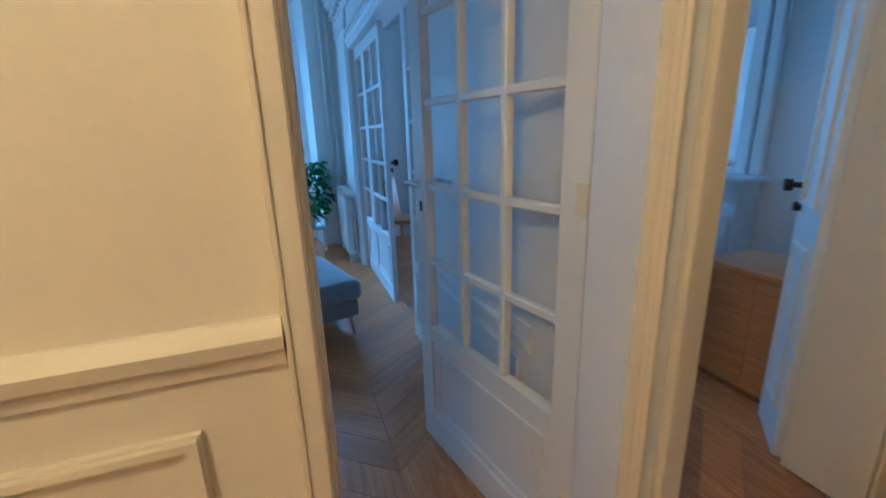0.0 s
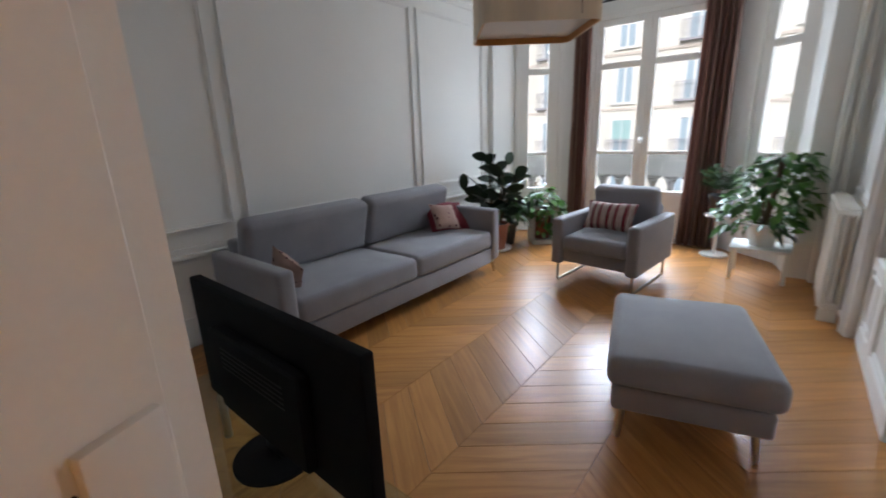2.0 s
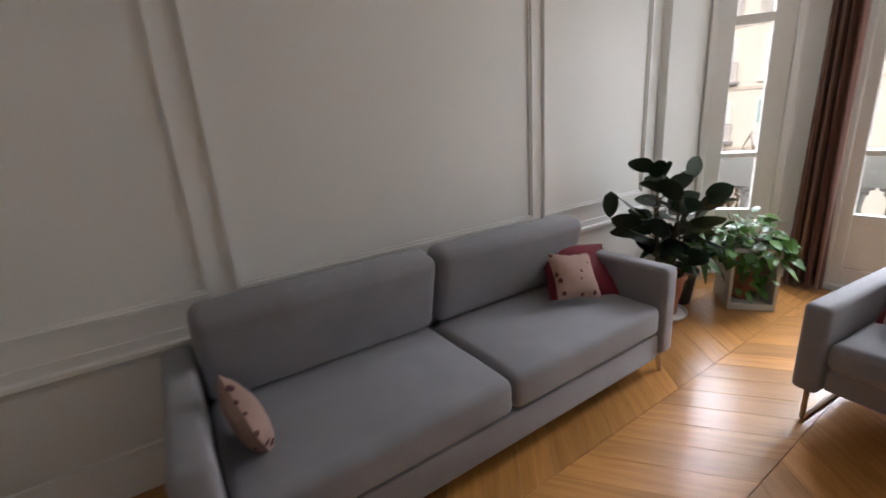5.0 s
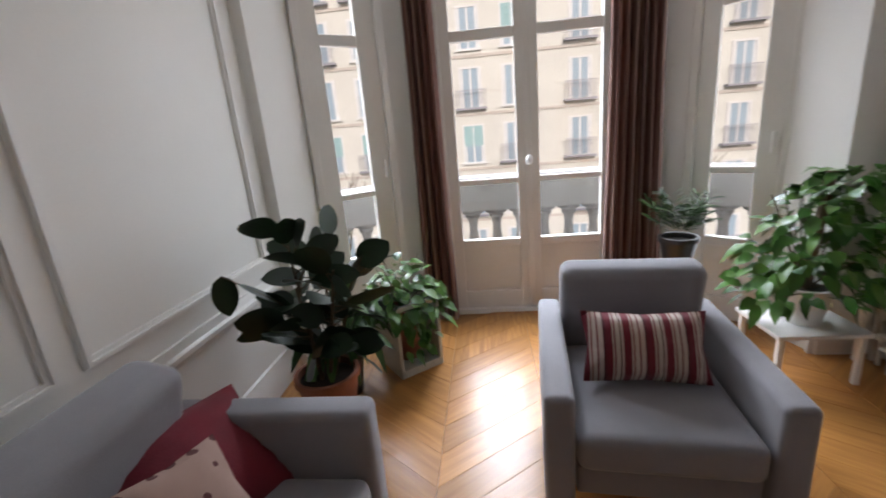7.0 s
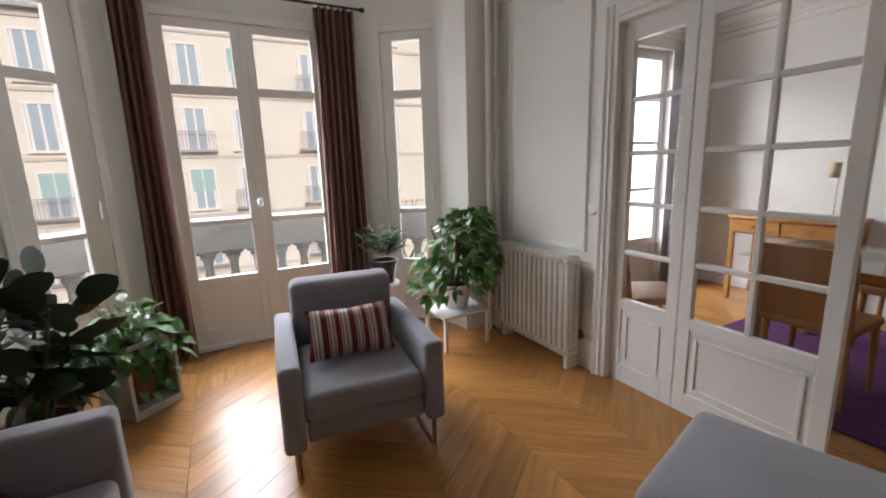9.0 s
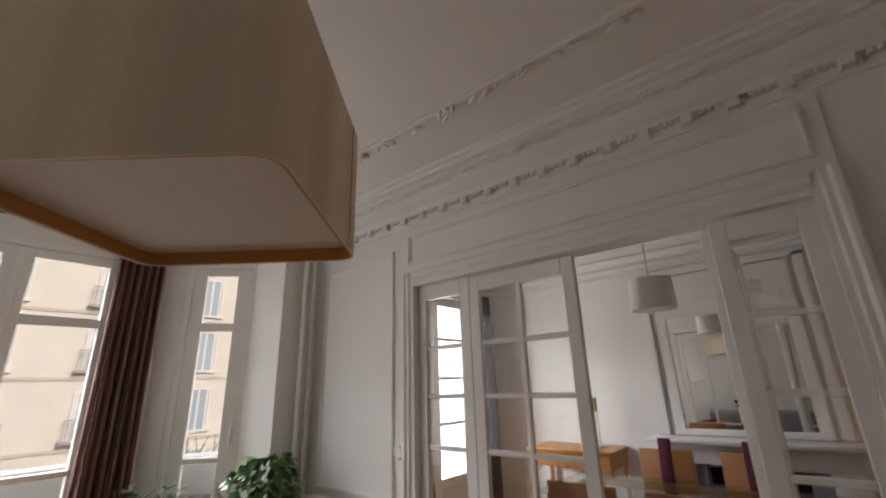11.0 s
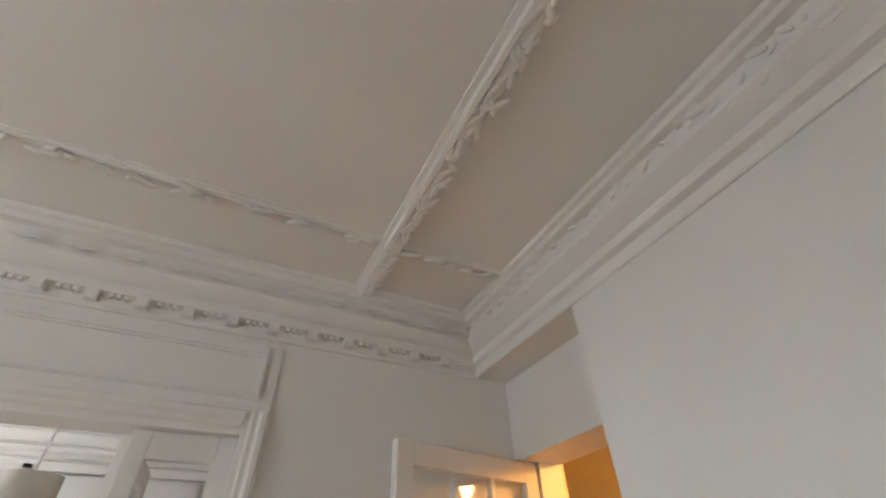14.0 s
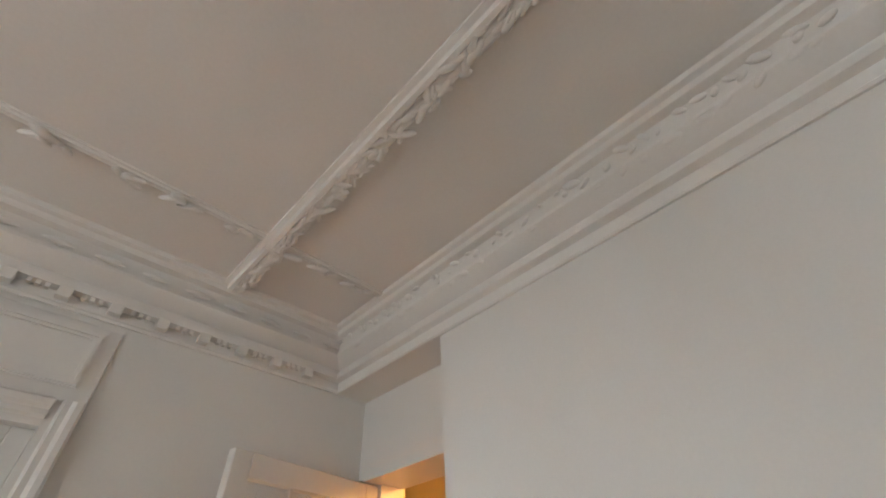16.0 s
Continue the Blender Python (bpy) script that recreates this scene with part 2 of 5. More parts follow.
# upright darker streaks put shadow and folds of the lampshade into its colour
SILK = mat("beige_cloth_fold_shading", (0.80, 0.67, 0.50), 0.85, var=0.30, scale=4.0, grain=10, bump=0.1, stretch=(1, 1, 0.03))
DIFFUSER = mat("white_shade_diffuser", (0.66, 0.62, 0.56), 0.8, var=0.05)
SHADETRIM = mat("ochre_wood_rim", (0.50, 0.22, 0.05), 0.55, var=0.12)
TERRACOTTA = mat("terracotta", (0.28, 0.10, 0.055), 0.75, var=0.25, scale=8)
POTDARK = mat("dark_glazed_pot", (0.02, 0.018, 0.018), 0.3)
SOIL = mat("potting_soil", (0.03, 0.02, 0.013), 0.95, var=0.5, scale=30, bump=0.8)
CRATE = mat("pale_painted_crate", (0.55, 0.56, 0.50), 0.6, var=0.12, scale=6)
FICUS = leaf_mat("dark_rubber_leaf", (0.012, 0.028, 0.014), (0.030, 0.060, 0.028), 0.42)
POTHOS = leaf_mat("green_pothos_leaf", (0.032, 0.12, 0.018), (0.12, 0.27, 0.045), 0.35)
SPATH = leaf_mat("mid_green_leaf", (0.030, 0.085, 0.025), (0.10, 0.21, 0.060), 0.35)
STEM = mat("brown_stem", (0.09, 0.06, 0.03), 0.8)
STONE = mat("balcony_stone", (0.16, 0.15, 0.135), 0.85, var=0.2, scale=3, bump=0.3)
FACADE = mat("cream_facade_render", (0.70, 0.695, 0.63), 0.9, var=0.12, scale=0.4, grain=8, bump=0.1)
FACADE2 = mat("pale_facade_stone", (0.58, 0.53, 0.47), 0.9, var=0.12, scale=0.4, grain=8, bump=0.1)
SHUTTER = mat("teal_window_blind", (0.32, 0.50, 0.50), 0.7)
WINFRAME = mat("white_window_frame", (0.75, 0.75, 0.73), 0.6)
DARKPANE = mat("dark_window_pane", (0.36, 0.47, 0.55), 0.15, var=0.3, scale=0.6)
ASPHALT = mat("asphalt", (0.05, 0.05, 0.052), 0.9, var=0.3)
GLASS = glass_mat("clear_pane")
TABLEGLASS = glass_mat("table_glass", (0.86, 0.93, 0.90))
MARBLE = mat("white_marble", (0.72, 0.71, 0.70), 0.3, var=0.16, scale=4, grain=20)
GREYSTONE = mat("grey_marble", (0.33, 0.33, 0.36), 0.35, var=0.2, scale=5)
HEARTHBLACK = mat("hearth_black", (0.008, 0.008, 0.008), 0.95)
LEATHER = mat("tan_leather", (0.34, 0.145, 0.045), 0.5, var=0.15, scale=8, bump=0.2)
PURPLE = mat("purple_wool_rug", (0.085, 0.018, 0.09), 0.95, var=0.3, scale=12, grain=300, bump=0.5)
PLUM = mat("plum_cloth", (0.09, 0.008, 0.035), 0.85, var=0.2)
BLUEGREY = mat("blue_grey_folder", (0.16, 0.23, 0.25), 0.6)
RADWHITE = mat("radiator_enamel", (0.78, 0.76, 0.70), 0.4, var=0.06)
mir, mnt, mb = nodes_of("mirror_silver", 0.02, 1.0)
mb.inputs["Base Color"].default_value = (0.86, 0.87, 0.85, 1)
BULB, bnt, bb = nodes_of("lit_hall_globe", 0.4)
bb.inputs["Emission Color"].default_value = (1, 0.45, 0.12, 1)
bb.inputs["Emission Strength"].default_value = 2.5
MIRROR = mir

# ---------- mesh helpers ----------


def box(bm, x0, x1, y0, y1, z0, z1):
    r = bmesh.ops.create_cube(bm, size=1)
    bmesh.ops.scale(bm, vec=(x1 - x0, y1 - y0, z1 - z0), verts=r["verts"])
    bmesh.ops.translate(bm, vec=((x0 + x1) / 2, (y0 + y1) / 2, (z0 + z1) / 2), verts=r["verts"])
    return r["verts"]


def boxes(*bs, bevel=0.0, seg=2):
    bm = bmesh.new()
    for b in bs:
        box(bm, *b)
    if bevel:
        bmesh.ops.bevel(bm, geom=bm.edges[:], offset=bevel, segments=seg, affect="EDGES", profile=0.6)
    return bm


def turn(bm, m):
    bmesh.ops.transform(bm, matrix=m, verts=bm.verts[:])
    return bm


def cyl(bm, p0, p1, r0, r1=None, n=12):
    p0, p1 = Vector(p0), Vector(p1)
    d = p1 - p0
    r = bmesh.ops.create_cone(bm, cap_ends=True, segments=n, radius1=r0, radius2=r0 if r1 is None else r1, depth=d.length)
    m = Matrix.Translation((p0 + p1) / 2) @ d.to_track_quat("Z", "Y").to_matrix().to_4x4()
    bmesh.ops.transform(bm, matrix=m, verts=r["verts"])


def cyls(*cs, n=12):
    bm = bmesh.new()
    for c in cs:
        cyl(bm, *c, n=n)
    return bm


def lathe(profile, n=24, at=(0, 0, 0)):
    """A turned body from (radius, height) rings, closed at both ends."""
    bm = bmesh.new()
    rings = []
    for r, z in profile:
        rings.append([bm.verts.new((at[0] + r * math.cos(2 * math.pi * i / n), at[1] + r * math.sin(2 * math.pi * i / n), at[2] + z)) for i in range(n)])
    for a, b in zip(rings, rings[1:]):
        for i in range(n):
            bm.faces.new((a[i], a[(i + 1) % n], b[(i + 1) % n], b[i]))
    bm.faces.new(rings[0][::-1])
    bm.faces.new(rings[-1])
    return bm


def prism(poly, z0, z1):
    bm = bmesh.new()
    lo = [bm.verts.new((x, y, z0)) for x, y in poly]
    hi = [bm.verts.new((x, y, z1)) for x, y in poly]
    n = len(poly)
    for i in range(n):
        bm.faces.new((lo[i], lo[(i + 1) % n], hi[(i + 1) % n], hi[i]))
    bm.faces.new(lo[::-1])
    bm.faces.new(hi)
    bmesh.ops.recalc_face_normals(bm, faces=bm.faces[:])
    return bm


def sweep(profile, p0, p1, out):
    """A straight moulding: profile of (out, up) pairs, from p0 to p1, standing out along out."""
    bm = bmesh.new()
    p0, p1, out = Vector(p0), Vector(p1), Vector(out)
    ends = [[bm.verts.new(p + out * a + Vector((0, 0, b))) for a, b in profile] for p in (p0, p1)]
    n = len(profile)
    for i in range(n):
        bm.faces.new((ends[0][i], ends[0][(i + 1) % n], ends[1][(i + 1) % n], ends[1][i]))
    bm.faces.new(ends[0])
    bm.faces.new(ends[1][::-1])
    bmesh.ops.recalc_face_normals(bm, faces=bm.faces[:])
    return bm


def join(*bms):
    out = bmesh.new()
    for b in bms:
        me = bpy.data.meshes.new("tmp")
        b.to_mesh(me)
        b.free()
        out.from_mesh(me)
        bpy.data.meshes.remove(me)
    return out


def mesh_of(name, bm, material, smooth=35):
    me = bpy.data.meshes.new(name)
    bm.to_mesh(me)
    bm.free()
    if material:
        me.materials.append(material)
    if smooth:
        me.set_sharp_from_angle(angle=radians(smooth))
        me.polygons.foreach_set("use_smooth", [True] * len(me.polygons))
    return me


def part(name, bm, material, parent, label="", smooth=35):
    ob = new(name, mesh_of(name, bm, material, smooth))
    ob.parent = parent
    if label:
        ob["label"] = label
    return ob


def solid(name, bm, material, label, category, kind="structure", group="", smooth=35):
    return tagged(new(name, mesh_of(name, bm, material, smooth)), label, category, group, kind)


def thing(name, m, label, category, group="", kind=""):
    ob = new(name)
    ob.empty_display_size = 0.1
    ob.matrix_world = m
    return tagged(ob, label, category, group, kind)


def cushion(w, d, h, puff=0.5, n=10, seed=0):
    """A stuffed cushion, w by d, h thick in the middle, with pinched corners."""
    rnd = random.Random(seed)
    bm = bmesh.new()
    grid = {}
    for side in (1, -1):
        for i in range(n + 1):
            for j in range(n + 1):
                u, v = 2 * i / n - 1, 2 * j / n - 1
                f = max(0.0, (1 - abs(u) ** 2.4) * (1 - abs(v) ** 2.4)) ** puff
                edge = i in (0, n) or j in (0, n)
                if edge and side == -1:
                    continue
                pinch = 1 - 0.10 * (1 - abs(u)) * abs(v) ** 3 - 0.10 * (1 - abs(v)) * abs(u) ** 3
                jitter = 0 if edge else rnd.uniform(-0.035, 0.035) * h
                grid[(side, i, j)] = bm.verts.new((u * w / 2 * pinch, v * d / 2 * pinch, side * h / 2 * f + jitter))
    def g(s, i, j):
        return grid.get((s, i, j)) or grid[(1, i, j)]
    for i in range(n):
        for j in range(n):
            bm.faces.new((g(1, i, j), g(1, i + 1, j), g(1, i + 1, j + 1), g(1, i, j + 1)))
            bm.faces.new((g(-1, i, j), g(-1, i, j + 1), g(-1, i + 1, j + 1), g(-1, i + 1, j)))
    return bm


def rounded(x0, x1, y0, y1, z0, z1, r=0.03, seg=3, belly=0.0):
    """A padded block with rounded edges and a slightly swollen top."""
    bm = bmesh.new()
    box(bm, x0, x1, y0, y1, z0, z1)
    bmesh.ops.bevel(bm, geom=bm.edges[:], offset=r, segments=seg, affect="EDGES", profile=0.5)
    if belly:
        bmesh.ops.subdivide_edges(bm, edges=[e for e in bm.edges if e.calc_length() > 0.2], cuts=5, use_grid_fill=True)
        for v in bm.verts:
            u = 2 * (v.co.x - x0) / (x1 - x0) - 1
            w = 2 * (v.co.y - y0) / (y1 - y0) - 1
            k = max(0, (1 - u * u)) * max(0, (1 - w * w))
            if v.co.z > (z0 + z1) / 2:
                v.co.z += belly * k + 0.0035 * math.sin(13 * v.co.x + 5 * v.co.y) * math.sin(11 * v.co.y - 3 * v.co.x + 1)
    return bm


# ---------- the plan ----------
W, H = 3.46, 2.985          # living room width, ceiling height
T = 0.14                    # partition to the dining room
NY = 4.55                   # south faces of the bay piers
BY = 5.39                   # plane of the glazed door
CX = 1.60                   # middle of the bay
DX = 6.30                   # east wall of the dining room
HY = -0.47                  # hall face of the south wall
JX = 2.75                   # west jamb of the entry door
NX = 2.595                  # west edge of the door niche
NB = -0.20                  # back of the niche above the door
SY = -0.38                  # where the splayed side of the niche begins

# floor slab, with the boards laid on it at the end of the file
floor = solid("floor", boxes((-0.3, DX + 0.2, -3.0, 5.75, -0.2, -0.012)), JOINT, "oak chevron parquet floor, honey brown and waxed", "floor")
ceiling = solid("ceiling", boxes((-0.3, DX + 0.2, -3.0, 5.75, H, H + 0.2)), PLASTER, "white plaster ceiling with a moulded border", "ceiling")

solid("wall_west", boxes((-0.2, 0, HY, NY, 0, H)), WALL, "white panelled wall with moulded frames", "wall")
# south wall: body, lintel above the niche, back of the niche above the door
NH = 2.645
solid("wall_south", join(boxes((-0.2, NX, HY, 0, 0, H)), boxes((NX, W, HY, 0, NH, H)), boxes((JX, W, HY, NB, 2.22, NH)), prism([(NX, 0), (JX, SY), (JX, HY), (NX, HY)], 0, NH)),
      WALL, "white wall with a shallow splayed door niche", "wall")
# east wall with the wide opening to the dining room
OY0, OY1, OZ = 1.20, 3.37, 2.195
solid("wall_east", join(boxes((W, W + T, HY, OY0, 0, H)), boxes((W, W + T, OY1, 5.0, 0, H)), boxes((W, W + T, OY0, OY1, OZ, H))),
      WALL, "white wall with a wide glazed opening", "wall")
# bay piers and the parts between the windows


def bay_side(s):
    """One slanted side of the bay, s = -1 west, 1 east, as pier, sill and head."""
    def p(dx, y):
        return (CX + s * dx, y)
    edge = CX if s < 0 else W - CX
    pier = [p(edge, NY), p(1.53, NY), p(1.44, 4.93), p(1.58, 5.12), p(edge + 0.25, 5.12), p(edge + 0.25, NY)]
    return prism(pier, 0, H)


solid("wall_north_west", bay_side(-1), WALL, "white pier beside the bay window", "wall")
solid("wall_north_east", bay_side(1), WALL, "white pier beside the bay window", "wall")
HEAD = 2.60
head = join(prism([(CX - 1.49, 4.90), (CX - 0.84, 5.38), (CX + 0.84, 5.38), (CX + 1.49, 4.90), (CX + 1.62, 5.08), (CX + 0.90, 5.60), (CX - 0.90, 5.60), (CX - 1.62, 5.08)], HEAD, H))
solid("wall_north", head, WALL, "white wall above the bay windows", "wall")
# mullion posts where the slanted sides meet the door
for s in (-1, 1):
    post = prism([(CX + s * 0.84, 5.38), (CX + s * 0.64, 5.38), (CX + s * 0.64, 5.52), (CX + s * 0.93, 5.52), (CX + s * (1.06 if s > 0 else 0.99), 5.22 if s > 0 else 5.27)], 0, HEAD)
    solid("window_post", post, TRIM, "white painted post between the bay windows", "window post")

# ---------- glazed leaves ----------


def leaf(owner, w, h, cols, heights, stile=0.07, depth=0.04, panel=True, bar=0.028, bottom=0.12, top=0.09, material=None, name="leaf", panels=(0.2, 0.55)):
    """A glazed door leaf, from x = 0 to w, in the plane y = 0, as parts of owner. heights: the glass rows, bottom to top edges."""
    material = material or TRIM
    d = depth / 2
    g0, g1 = heights[0], heights[-1]
    fr = [(0, stile, -d, d, 0, h), (w - stile, w, -d, d, 0, h), (stile, w - stile, -d, d, g1, h)]
    lower = [(stile, w - stile, -d, d, 0, bottom), (stile, w - stile, -d, d, g0 - 0.07, g0), (stile, w - stile, -d * 0.45, d * 0.45, bottom, g0 - 0.07)]
    if panel and w > 0.3:
        for side in (-1, 1):
            y0, y1 = sorted((side * d * 0.45, side * d * 0.95))
            a, b, c, e = stile + 0.03, w - stile - 0.03, bottom + 0.03, g0 - 0.10
            lower += [(a, a + 0.018, y0, y1, c, e), (b - 0.018, b, y0, y1, c, e), (a + 0.018, b - 0.018, y0, y1, c, c + 0.018), (a + 0.018, b - 0.018, y0, y1, e - 0.018, e)]
    part("door_frame", boxes(*fr, bevel=0.003, seg=1), material, owner)
    part("door_panel", boxes(*lower, bevel=0.002, seg=1), material, owner)
    gw = w - 2 * stile
    bars = []
    for c in range(1, cols):
        x = stile + gw * c / cols
        bars.append((x - bar / 2, x + bar / 2, -d * 0.8, d * 0.8, g0, g1))
    for z in heights[1:-1]:
        bars.append((stile, w - stile, -d * 0.7, d * 0.7, z - bar / 2, z + bar / 2))
    if bars:
        part("glazing_bar", boxes(*bars, bevel=0.004, seg=1), material, owner)
    for c in range(cols):
        for z0, z1 in zip(heights, heights[1:]):
            x0 = stile + gw * c / cols
            p = part("pane", boxes((x0 + 0.004, x0 + gw / cols - 0.004, -0.002, 0.002, z0 + 0.004, z1 - 0.004)), GLASS, owner, smooth=0)
            p.visible_shadow = False


def casing(name, w, h, width=0.13, depth=0.05, label="white moulded door casing", lintel=True):
    """Moulded door casing round an opening from x = 0 to w, standing towards -y."""
    prof = [(0, 0), (0, 0.5), (0.25, 0.55), (0.35, 0.8), (0.55, 0.75), (0.7, 1.0), (0.9, 1.0), (1, 0.7), (1, 0)]
    bm = bmesh.new()
    path = [((0, 0, 0), (0, 0, h)), ((w, 0, 0), (w, 0, h))]
    for k, (a, b) in enumerate(path):
        s = -1 if k == 0 else 1
        ends = [[bm.verts.new((a[0] + s * u * width, -v * depth, z)) for u, v in prof] for z in (0, h + width)]
        for i in range(len(prof)):
            j = (i + 1) % len(prof)
            bm.faces.new((ends[0][i], ends[0][j], ends[1][j], ends[1][i]))
        bm.faces.new(ends[0]); bm.faces.new(ends[1])
    ends = [[bm.verts.new((x, -v * depth, h + u * width)) for u, v in prof] for x in (0.0, w)]
    for i in range(len(prof)):
        j = (i + 1) % len(prof)
        bm.faces.new((ends[0][i], ends[0][j], ends[1][j], ends[1][i]))
    bmesh.ops.recalc_face_normals(bm, faces=bm.faces[:])
    return bm


# wide opening to the dining room: two side lights, one closed and one open leaf
ROWS = [0.56, 0.86, 1.16, 1.46, 1.765, 2.09]
EASTM = pose(W + 0.05, 0, 0, 0, 0, 90)     # leaf x runs north
opening = thing("door_1", pose(W + 0.05, OY1, 0, 0, 0, -90), "white glazed side light beside the dining room doors", "glazed door", kind="structure")
leaf(opening, 0.44, OZ, 1, ROWS)
d2 = thing("door_2", pose(W + 0.05, 2.925, 0, 0, 0, -90), "closed white glazed door leaf to the dining room", "glazed door", kind="structure")
leaf(d2, 0.70, OZ - 0.01, 2, ROWS)
kn = cyls(((0.635, 0.02, 1.17), (0.635, 0.075, 1.17), 0.012), ((0.635, 0.06, 1.17), (0.635, 0.09, 1.17), 0.025), ((0.635, 0.02, 1.11), (0.635, 0.05, 1.11), 0.018))
part("door_knob", kn, IRON, d2, "black iron knob")
d3 = thing("door_3", pose(W + 0.05, 1.20, 0, 0, 0, 90), "white glazed side light beside the dining room doors", "glazed door", kind="structure")
leaf(d3, 0.38, OZ, 1, ROWS)
d4 = thing("door_4", pose(W + 0.09, 1.60, 0, 0, 0, -4), "white glazed door leaf standing open into the dining room", "glazed door", kind="structure")
leaf(d4, 0.66, OZ - 0.01, 2, ROWS)
cs = casing("c", OY1 - OY0, OZ, 0.10, 0.045)
turn(cs, pose(W, OY1, 0, 0, 0, -90))
solid("trim_opening", cs, TRIM, "white moulded casing round the dining room opening", "door casing")
ov = [(W - 0.012, W, 1.10, 3.47, OZ + 0.10, 2.615)]
solid("trim_overdoor", boxes(*ov, bevel=0.003, seg=1), TRIM, "white flat panel above the dining room opening", "overdoor panel")


def frame_on(axis, at, a0, a1, z0, z1, w=0.03, d=0.02, sgn=1, bm=None):
    """A rectangular panel moulding on a wall of constant x or y."""
    bm = bm or bmesh.new()
    for k, (ww, dd) in enumerate(((w, d * 0.55), (w * 0.45, d))):
        if k:
            a0, a1, z0, z1 = a0 + 0.005, a1 - 0.005, z0 + 0.005, z1 - 0.005
        for (u0, u1, v0, v1) in ((a0, a1, z0, z0 + ww), (a0, a1, z1 - ww, z1), (a0, a0 + ww, z0 + ww, z1 - ww), (a1 - ww, a1, z0 + ww, z1 - ww)):
            n0, n1 = sorted((at, at + sgn * (dd + 0.001 * k)))
            if axis == "x":
                box(bm, n0, n1, u0, u1, v0, v1)
            else:
                box(bm, u0, u1, n0, n1, v0, v1)
    return bm


solid("trim_overdoor_frame", frame_on("x", W - 0.012, 1.16, 3.42, 2.35, 2.58, 0.03, 0.02, -1), TRIM, "white rectangular moulding above the opening", "wall moulding")

# west wall panelling
bm = bmesh.new()
for a0, a1 in ((0.10, 1.235), (1.325, 3.165), (3.25, 4.40)):
    frame_on("x", 0, a0, a1, 0.785, 2.52, 0.035, 0.02, 1, bm)
solid("trim_west_frames", bm, TRIM, "white picture-frame mouldings on the panelled wall", "wall moulding")
RAIL = [(0, 0), (0.012, 0.0), (0.018, 0.02), (0.03, 0.03), (0.03, 0.05), (0.015, 0.06), (0.012, 0.1), (0, 0.1)]
BASE = [(0, 0), (0.022, 0), (0.022, 0.15), (0.014, 0.165), (0.012, 0.20), (0, 0.205)]
solid("trim_west_rail", sweep(RAIL, (0, 0.0, 0.58), (0, NY, 0.58), (1, 0, 0)), TRIM, "white moulded dado rail", "dado rail")
solid("baseboard_west", sweep(BASE, (0, 0, 0), (0, NY, 0), (1, 0, 0)), TRIM, "tall white baseboard", "baseboard")
solid("baseboard_south", sweep(BASE, (0, 0, 0), (NX, 0, 0), (0, 1, 0)), TRIM, "tall white baseboard", "baseboard")
solid("baseboard_east", join(sweep(BASE, (W, 3.47, 0), (W, NY, 0), (-1, 0, 0)), sweep(BASE, (W, NB, 0), (W, 1.10, 0), (-1, 0, 0))), TRIM, "tall white baseboard", "baseboard")
solid("trim_east_rail", join(sweep(RAIL, (W, 3.47, 0.66), (W, NY - 0.02, 0.66), (-1, 0, 0)), sweep(RAIL, (W, 0.0, 0.66), (W, 1.10, 0.66), (-1, 0, 0))), TRIM, "short white dado rail", "dado rail")
bm = frame_on("x", W, 3.495, 3.575, 0.24, 0.63, 0.02, 0.012, -1)
frame_on("x", W, 3.575, 4.42, 0.82, 2.50, 0.03, 0.018, -1, bm)
frame_on("x", W, 0.06, 1.04, 0.26, 0.62, 0.03, 0.018, -1, bm)
solid("trim_east_frames", bm, TRIM, "white picture-frame mouldings beside the dining room opening", "wall moulding")

# ---------- cornice and ceiling border ----------
CORN = [(0, -0.34), (0.012, -0.34), (0.016, -0.328), (0.006, -0.318), (0.008, -0.275), (0.040, -0.265), (0.048, -0.240), (0.016, -0.228), (0.020, -0.205), (0.070, -0.180), (0.092, -0.150), (0.092, -0.135), (0.068, -0.120), (0.072, -0.095), (0.090, -0.060), (0.125, -0.052), (0.132, -0.028), (0.155, -0.022), (0.160, 0), (0, 0)]
solid("trim_cornice_south", sweep(CORN, (0, 0, H), (W, 0, H), (0, 1, 0)), PLASTER, "white moulded plaster cornice", "cornice")
solid("trim_cornice_east", sweep(CORN, (W, 0, H), (W, NY, H), (-1, 0, 0)), PLASTER, "white moulded plaster cornice with small blocks", "cornice")
solid("trim_cornice_west", sweep(CORN, (0, 0, H), (0, NY, H), (1, 0, 0)), PLASTER, "white moulded plaster cornice", "cornice")
bm = bmesh.new()
i = 0
y = 0.2
while y < NY - 0.1:
    box(bm, W - 0.048, W - 0.005, y, y + 0.05, H - 0.310, H - 0.262)
    for k in range(3):
        box(bm, W - 0.035, W - 0.01, y + 0.080 + k * 0.030, y + 0.096 + k * 0.030, H - 0.285, H - 0.265)
    y += 0.19
y = 0.15
rnd = random.Random(4)
while y < NY - 0.2:
    bmesh.ops.create_icosphere(bm, subdivisions=1, radius=0.022, matrix=Matrix.Translation((W - 0.105, y, H - 0.115)) @ Matrix.Diagonal((0.7, 2.6, 0.9, 1)))
    y += 0.19
bmesh.ops.bevel(bm, geom=[e for e in bm.edges if e.calc_length() > 0.03], offset=0.003, segments=1, affect="EDGES")
solid("trim_cornice_blocks", bm, PLASTER, "small plaster blocks and leaves along the cornice", "cornice ornament", kind="stuff")
bm = bmesh.new()
rnd = random.Random(17)
x = 0.1
